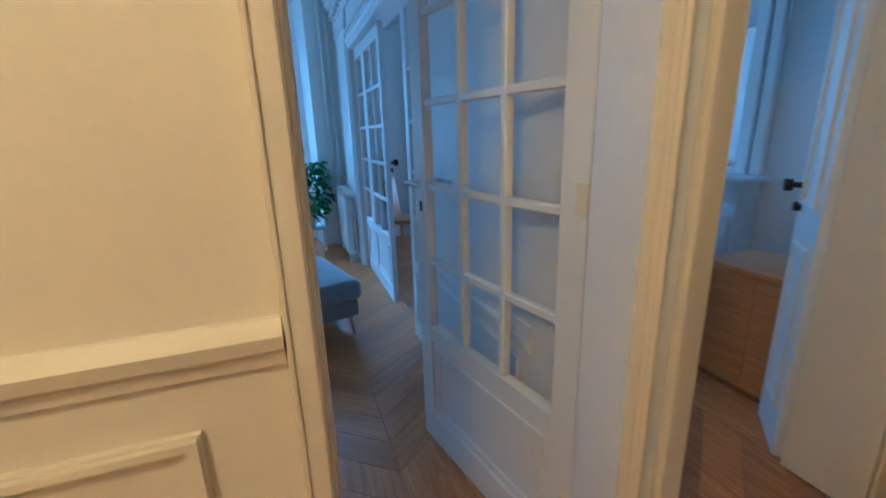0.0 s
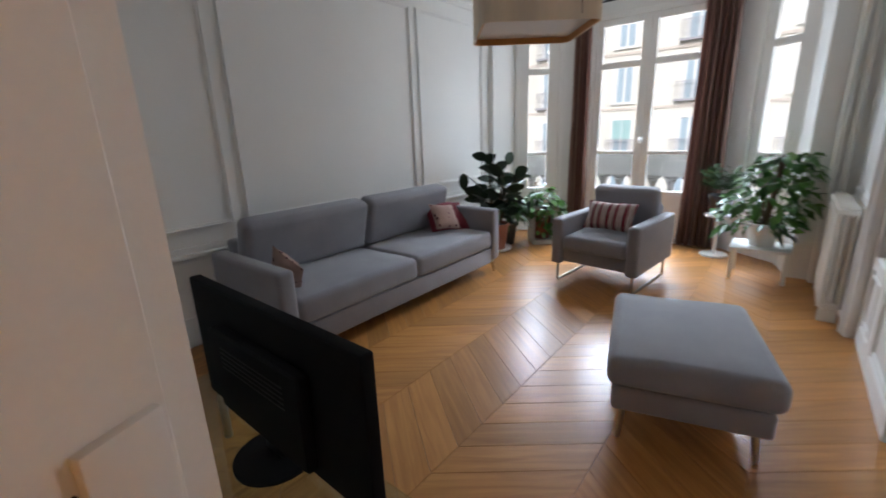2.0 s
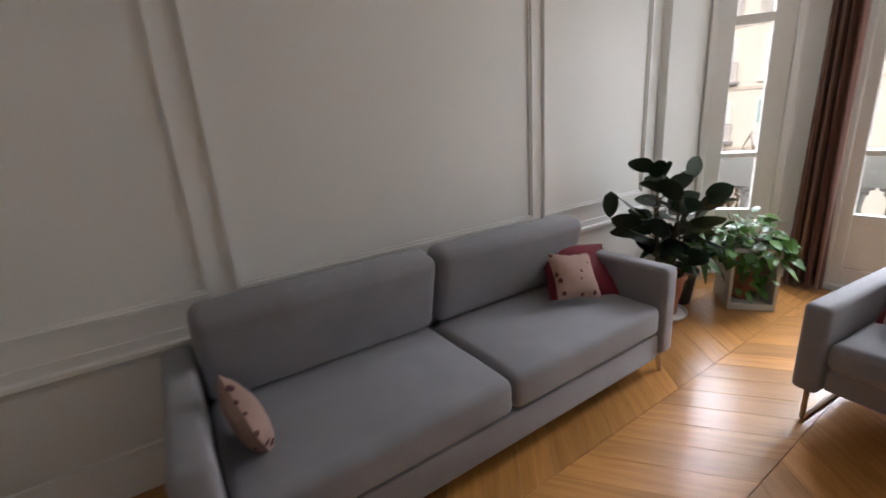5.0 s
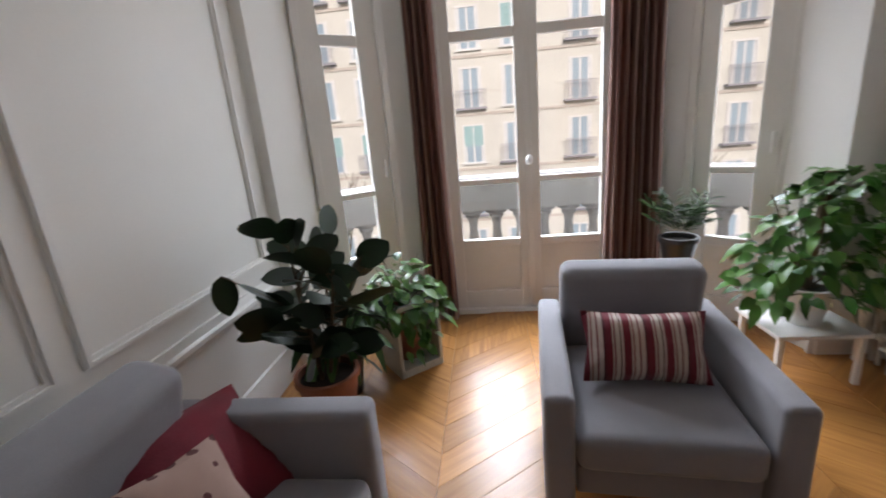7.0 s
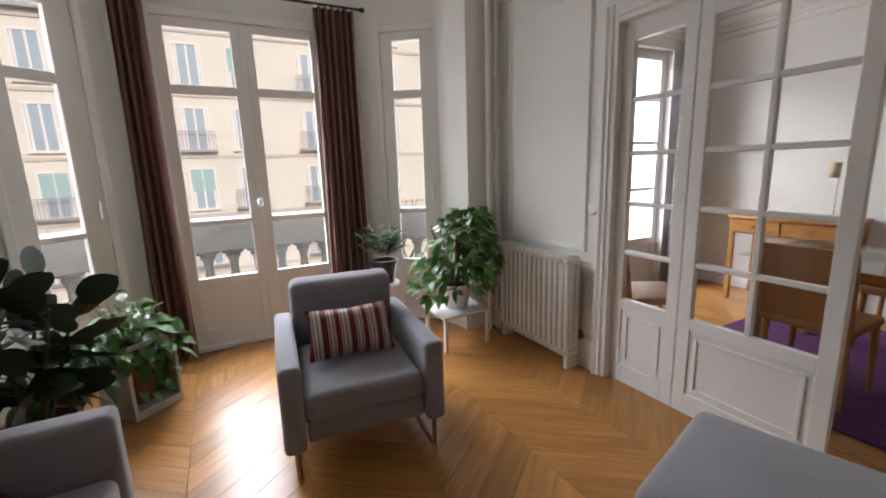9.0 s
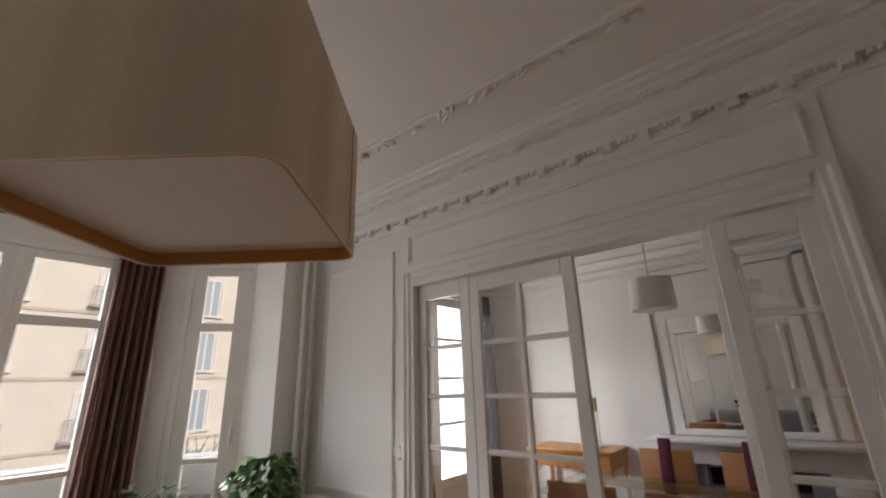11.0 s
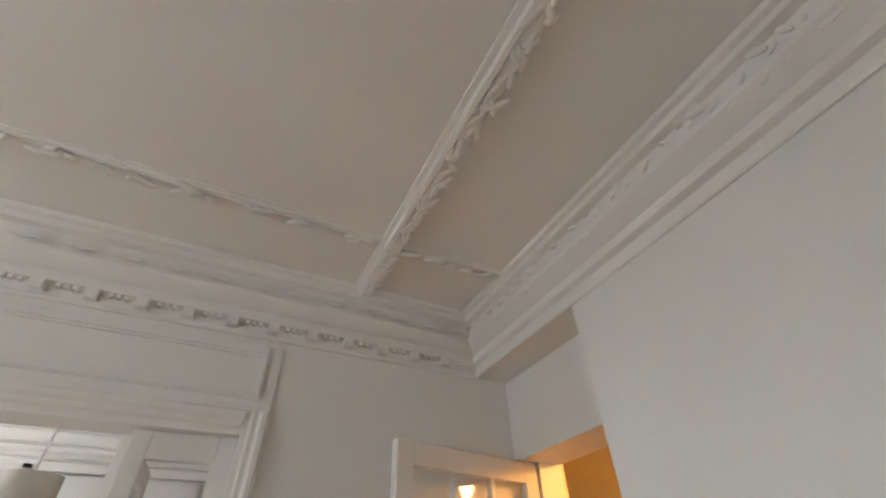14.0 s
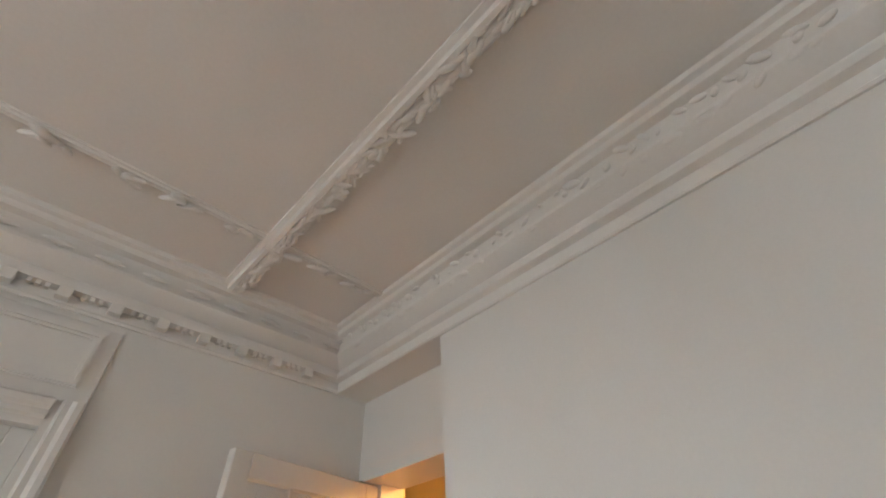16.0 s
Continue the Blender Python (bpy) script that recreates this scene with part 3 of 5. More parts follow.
while x < W - 0.1:
    for k, (dy, dz, tilt) in enumerate(((0.076, -0.085, 0.5), (0.088, -0.066, -0.5), (0.080, -0.150, 0.35))):
        if rnd.random() < 0.22:
            continue
        m = Matrix.Translation((x + 0.034 * k + rnd.uniform(-0.015, 0.015), dy + rnd.uniform(-0.006, 0.006), H + dz + rnd.uniform(-0.008, 0.008)))
        m = m @ Matrix.Rotation(tilt + rnd.uniform(-0.5, 0.5), 4, "Y") @ Matrix.Diagonal((rnd.uniform(1.3, 2.6), 0.8, rnd.uniform(0.7, 1.2), 1))
        bmesh.ops.create_icosphere(bm, subdivisions=2, radius=rnd.uniform(0.011, 0.019), matrix=m)
    x += rnd.uniform(0.075, 0.12)
solid("trim_cornice_leaves", bm, PLASTER, "worn plaster leaves along the cornice", "cornice ornament", kind="stuff")
RX0, RX1, RY0, RY1 = 0.56, 2.89, 0.77, 4.05
ROPE = [(-0.045, 0), (-0.045, -0.014), (-0.028, -0.018), (-0.022, -0.032), (-0.008, -0.034), (0.0, -0.022), (0.014, -0.03), (0.03, -0.028), (0.042, -0.012), (0.045, 0)]


def rope(name, p0, p1, out, k=1.0):
    return solid(name, sweep([(a * k, b * k) for a, b in ROPE], p0, p1, out), PLASTER, "carved white plaster border moulding on the ceiling", "ceiling moulding")


rope("trim_border_south", (0.1, RY0, H), (W - 0.1, RY0, H), (0, -1, 0), 1.25)
rope("trim_border_east", (RX1, 0.15, H), (RX1, RY1 + 0.3, H), (1, 0, 0), 0.6)
rope("trim_border_west", (RX0, 0.15, H), (RX0, RY1 + 0.3, H), (-1, 0, 0), 0.6)
rope("trim_border_north", (0.1, RY1, H), (W - 0.1, RY1, H), (0, 1, 0), 0.8)


def carving(bm, p, along, rnd):
    """A little carved leaf spray: a cluster of bent lobes."""
    for k in range(rnd.randint(4, 7)):
        o = Vector(along) * rnd.uniform(-0.07, 0.07) + Vector((rnd.uniform(-0.02, 0.02), rnd.uniform(-0.02, 0.02), -0.032))
        a = rnd.uniform(-0.9, 0.9)
        m = Matrix.Translation(Vector(p) + o) @ Matrix.Rotation(math.atan2(along[1], along[0]) + a, 4, "Z") @ Matrix.Diagonal((rnd.uniform(1.2, 2.4), 0.7, 0.8, 1))
        bmesh.ops.create_icosphere(bm, subdivisions=2, radius=rnd.uniform(0.014, 0.023), matrix=m)


rnd = random.Random(11)
bm = bmesh.new()
y = 0.3
while y < RY1 + 0.2:
    carving(bm, (RX1 + 0.012, y, H), (0, 1, 0), rnd)
    carving(bm, (RX0 - 0.012, y + 0.07, H), (0, 1, 0), rnd)
    y += rnd.uniform(0.2, 0.27)
x = 0.25
while x < W - 0.25:
    carving(bm, (x, RY0 - 0.035, H), (1, 0, 0), rnd)
    carving(bm, (x + 0.03, RY0 - 0.012, H), (1, 0, 0), rnd)
    x += rnd.uniform(0.11, 0.15)
solid("trim_border_carving", bm, PLASTER, "worn carved leaves on the ceiling border", "ceiling ornament", kind="stuff")

# ---------- windows of the bay ----------


def tall_window(name, m, w, label, stiles, door=False, cat="window"):
    ob = thing(name, m, label, cat, kind="structure")
    h = HEAD
    part("window_frame", boxes((0, 0.05, -0.05, 0.06, 0, h), (w - 0.05, w, -0.05, 0.06, 0, h), (0.05, w - 0.05, -0.05, 0.06, h - 0.06, h), bevel=0.004, seg=1), TRIM, ob)
    n = 2 if door else 1
    lw = (w - 0.1) / n
    for k in range(n):
        x0 = 0.05 + k * lw
        sl, sr = stiles if k == 0 else stiles[::-1]
        fr = [(x0, x0 + sl, -0.03, 0.02, 0.01, h - 0.06), (x0 + lw - sr, x0 + lw, -0.03, 0.02, 0.01, h - 0.06), (x0 + sl, x0 + lw - sr, -0.03, 0.02, h - 0.13, h - 0.06),
              (x0 + sl, x0 + lw - sr, -0.025, 0.015, 1.015, 1.055), (x0 + sl, x0 + lw - sr, -0.025, 0.015, 2.005, 2.075),
              (x0 + sl, x0 + lw - sr, -0.03, 0.02, 0.53, 0.59), (x0 + sl, x0 + lw - sr, -0.03, 0.02, 0.01, 0.17), (x0 + sl, x0 + lw - sr, -0.012, 0.005, 0.17, 0.53)]
        sash = part("sash", boxes(*fr, bevel=0.004, seg=1), TRIM, ob)
        for z0, z1 in ((0.59, 1.015), (1.055, 2.005), (2.075, h - 0.13)):
            p = part("pane", boxes((x0 + sl, x0 + lw - sr, -0.004, 0.0, z0, z1)), GLASS, ob, smooth=0)
            p.visible_shadow = False
    if door:
        part("cover_strip", boxes((w / 2 - 0.022, w / 2 + 0.022, -0.048, -0.031, 0.05, h - 0.08), bevel=0.006), TRIM, ob)
        part("window_handle", join(cyls(((w / 2, -0.05, 1.18), (w / 2, -0.09, 1.18), 0.01)), lathe([(0.004, -0.035), (0.02, -0.02), (0.024, 0), (0.02, 0.02), (0.004, 0.035)], 12, (w / 2, -0.09, 1.18))), TRIM, ob, "white olive-shaped window handle")
        part("threshold", boxes((0, w, -0.07, 0.08, -0.01, 0.03), bevel=0.005), TRIM, ob)
    else:
        part("window_handle", cyls(((w - 0.09, -0.03, 1.2), (w - 0.09, -0.07, 1.2), 0.009), ((w - 0.09, -0.06, 1.14), (w - 0.09, -0.06, 1.26), 0.011)), TRIM, ob)
    return ob


tall_window("window_2", pose(CX - 0.63, BY, 0), 1.28, "white french window with two glazed leaves onto the balcony", (0.075, 0.08), door=True, cat="french window")
ang = math.degrees(math.atan2(0.48, 0.65))
ca, sa = math.cos(radians(ang)), math.sin(radians(ang))
tall_window("window_1", pose(CX - 1.45, 4.945, 0, 0, 0, ang), 0.60, "narrow white side window of the bay", (0.115, 0.14))
tall_window("window_3", pose(CX + 1.45 - 0.50 * ca, 4.945 + 0.50 * sa, 0, 0, 0, -ang), 0.56, "narrow white side window of the bay", (0.10, 0.12))
rodm = join(cyls(((CX - 0.92, 5.22, 2.71), (CX + 0.92, 5.22, 2.71), 0.011)), *[lathe([(0.004, -0.02), (0.02, -0.012), (0.024, 0), (0.02, 0.012), (0.004, 0.02)], 12, (CX + s * 0.94, 5.22, 2.71)) for s in (-1, 1)])
rod = thing("curtain_rod", pose(0, 0, 0), "thin iron curtain rod above the french window", "curtain rod")
part("rod", rodm, IRON, rod)
for s in (-0.8, 0.8):
    part("bracket", cyls(((CX + s, 5.22, 2.71), (CX + s, 5.385, 2.71), 0.008)), IRON, rod)


def curtain_mesh(x0, x1, y, z0, z1, folds, seed, spread=1.25):
    rnd = random.Random(seed)
    bm = bmesh.new()
    n, rows = folds * 10, 12
    ph = [rnd.uniform(-0.4, 0.4) for _ in range(folds + 1)]
    grid = []
    for j in range(rows + 1):
        t = j / rows
        row = []
        for i in range(n + 1):
            u = i / n
            f = math.sin(u * folds * 2 * math.pi + ph[int(u * folds)] * t)
            xm = (x0 + x1) / 2
            wdt = (x1 - x0) * (1 + (spread - 1) * t * t)
            amp = 0.035 + 0.02 * t
            row.append(bm.verts.new((xm + (u - 0.5) * wdt + 0.008 * math.cos(u * folds * 4 * math.pi), y + amp * f, z1 + (z0 - z1) * t)))
        grid.append(row)
    for a, b in zip(grid, grid[1:]):
        for i in range(n):
            bm.faces.new((a[i], a[i + 1], b[i + 1], b[i]))
    bmesh.ops.solidify(bm, geom=bm.faces[:], thickness=0.004)
    bm.verts.ensure_lookup_table()
    return bm


# the striped cloth runs its stripes across the width, so its own x is the stripe axis
CURTX = stripes("brown_striped_curtain_cloth", [(0.0, (0.27, 0.125, 0.090)), (0.30, (0.52, 0.36, 0.28)), (0.36, (0.21, 0.090, 0.068)), (0.66, (0.33, 0.18, 0.14)), (0.84, (0.60, 0.47, 0.39)), (0.89, (0.27, 0.125, 0.090))], 0.085, 0)
for x0, x1, sd, lb in ((0.80, 1.0, 3, "brown striped curtain drawn aside"), (2.14, 2.46, 5, "brown striped curtain drawn aside, the wider one")):
    c = thing("curtain", pose((x0 + x1) / 2, 5.22, 0), lb, "curtain", "curtains of the bay")
    part("cloth", curtain_mesh(-(x1 - x0) / 2, (x1 - x0) / 2, 0, 0.015, 2.69, 4 if sd == 3 else 6, sd), CURTX, c)
    for q in np.linspace(-(x1 - x0) / 2 + 0.02, (x1 - x0) / 2 - 0.02, 4):
        part("eyelet", cyls(((q, -0.006, 2.70), (q, 0.006, 2.70), 0.022)), CHROME, c, "chrome eyelet")

# heating pipes in the corner
pipes = thing("heating_pipe", pose(W - 0.09, NY - 0.06, 0), "two white painted heating pipes running up the corner", "pipe", kind="structure")
part("pipe", cyls(((0, 0, 0), (0, 0, H), 0.017)), RADWHITE, pipes)
part("pipe", cyls(((-0.075, 0, 0), (-0.075, 0, H), 0.021)), RADWHITE, pipes)

# ---------- radiator ----------
rad = thing("radiator", pose(W - 0.10, 3.565, 0), "old white cast iron column radiator under the wall", "radiator")
n = 14
pitch = 0.78 / n


def rad_section():
    bm = bmesh.new()
    for dx in (-0.045, 0.0, 0.045):
        cyl(bm, (dx, 0, 0.13), (dx, 0, 0.755), 0.017, n=8)
    for z in (0.115, 0.765):
        vs = box(bm, -0.066, 0.066, -0.024, 0.024, z - 0.035, z + 0.035)
    bmesh.ops.bevel(bm, geom=[e for e in bm.edges if abs(e.verts[0].co.z - e.verts[1].co.z) < 0.08 and e.calc_length() > 0.04], offset=0.02, segments=3, affect="EDGES")
    return bm


sec = mesh_of("section", rad_section(), RADWHITE)
for k in range(n):
    o = new("section", sec)
    o.parent = rad
    o.location = (0, pitch * (k + 0.5), 0)
for q in (0.01, 0.735):
    part("foot", boxes((-0.05, 0.05, q, q + 0.035, 0, 0.09), bevel=0.008), RADWHITE, rad)
part("valve", cyls(((0, 0.80, 0.10), (0, 0.87, 0.10), 0.014), ((0, 0.87, 0.0), (0, 0.87, 0.15), 0.012)), RADWHITE, rad)
part("pipe_end", cyls(((0, 0.80, 0.775), (0, 0.93, 0.775), 0.014)), RADWHITE, rad)
part("tap", lathe([(0.01, 0), (0.026, 0.01), (0.026, 0.035), (0.01, 0.045)], 12, (0, 0.87, 0.14)), RADWHITE, rad)
sock = thing("wall_socket", pose(W - 0.002, 3.60, 0.22), "brown round wall socket above the baseboard", "wall socket")
part("plate", turn(lathe([(0.034, 0), (0.034, 0.01), (0.026, 0.016), (0.02, 0.012)], 20), pose(0, 0, 0, 0, -90, 0)), BROWNWOOD, sock)
sw = thing("thermostat", pose(W, 3.525, 1.12), "small round white thermostat on the wall", "thermostat")
part("dial", turn(lathe([(0.045, 0), (0.045, 0.012), (0.036, 0.02), (0.01, 0.022)], 24), pose(0, 0, 0, 0, -90, 0)), TRIM, sw)

# ---------- sofa ----------


def sled(w, d, h, r=0.011):
    """A bent steel runner leg pair, drawn as one U."""
    return cyls(((0, 0, h), (0, 0, r), r), ((0, 0, r), (0, d, r), r), ((0, d, r), (0, d, h), r), n=10)


sofa = thing("sofa", pose(0.47, 2.17, 0, 0, 0, 90), "grey wool two-seat sofa along the panelled wall", "sofa")
# local x runs north, local -y faces the room
L, FR, BK = 1.17, -0.42, 0.41
part("frame", boxes((-L + 0.11, L - 0.11, FR + 0.012, BK - 0.03, 0.105, 0.255), bevel=0.015), GREYCLOTH, sofa)
part("arm", rounded(-L, -L + 0.115, FR - 0.01, BK, 0.13, 0.63, 0.03, 4), GREYCLOTH, sofa)
part("arm", rounded(L - 0.115, L, FR - 0.01, BK, 0.13, 0.63, 0.03, 4), GREYCLOTH, sofa)
part("backrest", rounded(-L + 0.117, L - 0.117, BK - 0.13, BK - 0.002, 0.20, 0.70, 0.03, 3), GREYCLOTH, sofa)
for s in (-1, 1):
    x0, x1 = sorted((s * 0.004, s * (L - 0.12)))
    part("seat_cushion", rounded(x0, x1, FR, BK - 0.14, 0.26, 0.425, 0.04, 4, 0.026), GREYCLOTH, sofa)
    bc = rounded(x0 + 0.004, x1 - 0.004, -0.09, 0.09, -0.2, 0.21, 0.055, 5)
    turn(bc, pose(0, BK - 0.20, 0.645, 14, 0, 0))
    part("back_cushion", bc, GREYCLOTH, sofa)
for sx in (-1, 1):
    part("leg", cyls(((sx * (L - 0.06), FR + 0.05, 0.15), (sx * (L - 0.045), FR + 0.03, 0), 0.02, 0.010)), STEEL, sofa, "tapered steel leg")
    part("leg", cyls(((sx * (L - 0.06), BK - 0.06, 0.15), (sx * (L - 0.045), BK - 0.04, 0), 0.02, 0.010)), STEEL, sofa, "tapered steel leg")


def pillow(name, m, w, h, t, material, label, seed):
    ob = thing(name, m, label, "cushion")
    part("cover", cushion(w, h, t * 1.15, 0.6, 14, seed), material, ob)
    part("piping", cushion(w + 0.005, h + 0.005, 0.010, 0.35, 12, seed + 1), material, ob)
    return ob


def plop(x, y, z, lean, turn_z, spin=0):
    return pose(x, y, z, 0, 0, turn_z) @ pose(0, 0, 0, lean, 0, 0) @ pose(0, 0, 0, 0, 0, spin)


pillow("cushion", plop(0.43, 3.10, 0.545, 40, 77, -12), 0.46, 0.40, 0.13, REDCLOTH, "dark red velvet cushion in the sofa corner", 1)
pillow("cushion", plop(0.545, 2.93, 0.585, 50, 79, -10), 0.27, 0.27, 0.09, DOTCLOTH, "beige spotted cushion leaning on the red one", 2)
pillow("cushion", plop(0.62, 1.225, 0.54, 74, 185, 32), 0.26, 0.26, 0.09, DOTCLOTH, "small beige spotted cushion against the sofa arm", 3)

# ---------- armchair ----------
ac = thing("armchair", pose(1.86, 3.76, 0, 0, 0, -6), "grey wool armchair on steel runners facing the room", "armchair")
part("frame", boxes((-0.28, 0.28, -0.41, 0.32, 0.19, 0.30), bevel=0.015), GREYCLOTH, ac)
part("arm", rounded(-0.385, -0.285, -0.45, 0.38, 0.17, 0.585, 0.026, 4), GREYCLOTH, ac)
part("arm", rounded(0.285, 0.385, -0.45, 0.38, 0.17, 0.585, 0.026, 4), GREYCLOTH, ac)
part("seat_cushion", rounded(-0.28, 0.28, -0.445, 0.20, 0.30, 0.435, 0.04, 4, 0.025), GREYCLOTH, ac)
part("backrest", rounded(-0.282, 0.282, 0.28, 0.38, 0.19, 0.66, 0.03, 3), GREYCLOTH, ac)
bc = rounded(-0.29, 0.29, -0.075, 0.075, -0.21, 0.20, 0.05, 5)
turn(bc, pose(0, 0.235, 0.62, -12 + 24, 0, 0))
part("back_cushion", bc, GREYCLOTH, ac)
for s in (-1, 1):
    sl = sled(0, 0.72, 0.18)
    turn(sl, pose(s * 0.335, -0.40, 0))
    part("runner", sl, RUNNER, ac, "bent steel runner leg")
pillow("cushion", pose(1.84, 3.66, 0.585, 0, 0, -6) @ pose(0, 0, 0, 62, 0, 0), 0.44, 0.26, 0.13, STRIPE, "red and cream striped cushion on the armchair", 7)

# ---------- ottoman ----------
ot = thing("ottoman", pose(2.74, 1.99, 0, 0, 0, 15), "grey wool ottoman with a loose top cushion", "ottoman")
part("base", rounded(-0.295, 0.295, -0.375, 0.375, 0.16, 0.28, 0.02, 3), GREYCLOTH, ot)
part("cushion", rounded(-0.32, 0.32, -0.405, 0.405, 0.285, 0.425, 0.045, 5, 0.02), GREYCLOTH, ot)
for sx in (-1, 1):
    for sy in (-1, 1):
        part("leg", cyls(((sx * 0.245, sy * 0.32, 0.17), (sx * 0.26, sy * 0.335, 0), 0.016, 0.010)), STEEL, ot, "tapered steel leg")

# ---------- floor lamp ----------
fl = thing("floor_lamp", pose(0.20, 0.21, 0), "slim steel floor lamp with a cream drum shade in the corner", "floor lamp")
part("base", rounded(-0.12, 0.12, -0.12, 0.12, 0, 0.022, 0.006, 2), STEEL, fl)
part("pole", cyls(((0, 0, 0.02), (0, 0, 0.75), 0.010), ((0, 0, 0.75), (0, 0, 1.38), 0.007)), STEEL, fl)
part("collar", cyls(((0, 0, 0.74), (0, 0, 0.78), 0.014)), IRON, fl)
part("foot_switch", cyls(((0, 0.0, 0.30), (0.03, 0.0, 0.30), 0.012)), IRON, fl)
sh = lathe([(0.172, 0), (0.168, 0.24)], 40, (0, 0, 1.235))
part("shade", sh, LINEN, fl, "cream linen drum shade")

# ---------- television on its glass bench ----------
bench = thing("tv_bench", pose(1.78, 0.33, 0), "low glass topped bench behind the television", "tv bench")
part("glass_top", boxes((-0.74, 0.62, -0.27, 0.25, 0.30, 0.312)), TABLEGLASS, bench, smooth=0)
for sx in (-0.66, 0.55):
    for sy in (-0.22, 0.2):
        part("leg", cyls(((sx, sy, 0), (sx, sy, 0.30), 0.018)), STEEL, bench)
tv = thing("television", pose(1.79, 0.435, 0.312, 0, 0, -1), "black flat television turned to the room, seen from behind", "television")
part("casing", join(boxes((-0.51, 0.51, 0.0, 0.045, 0.05, 0.545), bevel=0.012, seg=3), boxes((-0.28, 0.28, -0.045, 0.0, 0.10, 0.42), bevel=0.02, seg=3)), SCREEN, tv)
part("screen", boxes((-0.495, 0.495, 0.0455, 0.0475, 0.07, 0.53)), BLACK, tv)
part("foot", join(lathe([(0.14, 0), (0.14, 0.008), (0.04, 0.018), (0.035, 0.02)], 28), boxes((-0.05, 0.05, -0.01, 0.03, 0.015, 0.10), bevel=0.006)), BLACK, tv)
for k in range(5):
    part("vent_slot", boxes((-0.2, 0.2, -0.047, -0.0455, 0.36 - k * 0.018, 0.366 - k * 0.018)), IRON, tv)
bx = thing("media_box", pose(1.24, 0.21, 0.312, 0, 0, -24), "flat black media box on the glass bench", "media box")
part("casing", boxes((-0.11, 0.13, -0.10, 0.10, 0.0, 0.06), bevel=0.006), BLACK, bx)
bk = thing("folder", pose(1.22, 0.22, 0.373, 0, 0, -20), "blue grey folder lying on the black box", "folder")
part("cover", boxes((-0.15, 0.15, -0.11, 0.11, 0.0, 0.03), bevel=0.006), BLUEGREY, bk)
part("pages", boxes((-0.145, 0.152, -0.105, 0.105, 0.006, 0.024)), WINFRAME, bk)


def cable(name, pts, r, material, label):
    cu = bpy.data.curves.new(name, "CURVE")
    cu.dimensions = "3D"
    cu.bevel_depth, cu.bevel_resolution = r, 2
    s = cu.splines.new("NURBS")
    s.points.add(len(pts) - 1)
    for q, p in zip(s.points, pts):
        q.co = (*p, 1)
    s.use_endpoint_u, s.order_u = True, 4
    cu.materials.append(material)
    return tagged(new(name, cu), label, "cable")


cable("power_cable", [(1.55, 0.22, 0.006), (1.40, 0.10, 0.006), (1.25, 0.16, 0.006), (1.15, 0.12, 0.02), (1.05, 0.06, 0.02), (0.85, 0.04, 0.006), (0.6, 0.05, 0.006), (0.35, 0.03, 0.05), (0.20, 0.03, 0.2)], 0.005, BLACK, "thin black power cable on the floor")
cable("power_cable", [(0.27, 0.30, 0.30), (0.33, 0.24, 0.2), (0.36, 0.20, 0.006), (0.30, 0.08, 0.006), (0.2, 0.03, 0.12)], 0.004, BLACK, "thin black lamp cable hanging to the floor")

# ---------- big hanging lamp ----------
pl = thing("pendant_lamp", pose(1.683, 2.413, 0, 0, 0, 39.5), "large beige fabric box lampshade hanging from the ceiling", "pendant lamp")


def rrect(wx, wy, r, n=6):
    pts = []
    for cx, cy, a0 in ((wx - r, wy - r, 0), (-wx + r, wy - r, 90), (-wx + r, -wy + r, 180), (wx - r, -wy + r, 270)):
        for k in range(n + 1):
            a = radians(a0 + 90 * k / n)
            pts.append((cx + r * math.cos(a), cy + r * math.sin(a)))
    return pts


def shell(outer, inner, z0, z1):
    bm = bmesh.new()
    n = len(outer)
    a = [[bm.verts.new((x, y, z)) for x, y in p] for p, z in ((outer, z0), (outer, z1), (inner, z1), (inner, z0))]
    for i in range(4):
        p, q = a[i], a[(i + 1) % 4]
        for k in range(n):
            bm.faces.new((p[k], p[(k + 1) % n], q[(k + 1) % n], q[k]))
    bmesh.ops.recalc_face_normals(bm, faces=bm.faces[:])
    return bm


SB, ST = 1.908, 2.310
part("shade", shell(rrect(0.324, 0.329, 0.06), rrect(0.320, 0.325, 0.056), SB, ST), SILK, pl, "beige fabric shade with shading of its folds in the colour")
part("diffuser", prism(rrect(0.312, 0.317, 0.05), SB + 0.040, SB + 0.045), DIFFUSER, pl, "white diffuser panel")
part("rim", shell(rrect(0.319, 0.324, 0.055), rrect(0.312, 0.317, 0.05), SB + 0.002, SB + 0.042), SHADETRIM, pl, "ochre rim")
part("seam", boxes((0.198, 0.202, -0.3305, -0.3288, SB + 0.03, ST - 0.003)), BROWNWOOD, pl)
part("cord", cyls(((0, 0, ST - 0.05), (0, 0, H - 0.05), 0.006)), BLACK, pl)
part("spider", boxes((-0.320, 0.320, -0.004, 0.004, ST - 0.03, ST - 0.022), (-0.004, 0.004, -0.325, 0.325, ST - 0.04, ST - 0.032)), STEEL, pl)
part("ceiling_cup", lathe([(0.055, 0), (0.05, -0.03), (0.02, -0.06), (0.008, -0.065)][::-1], 20, (0, 0, H)), TRIM, pl)

# ---------- plants ----------


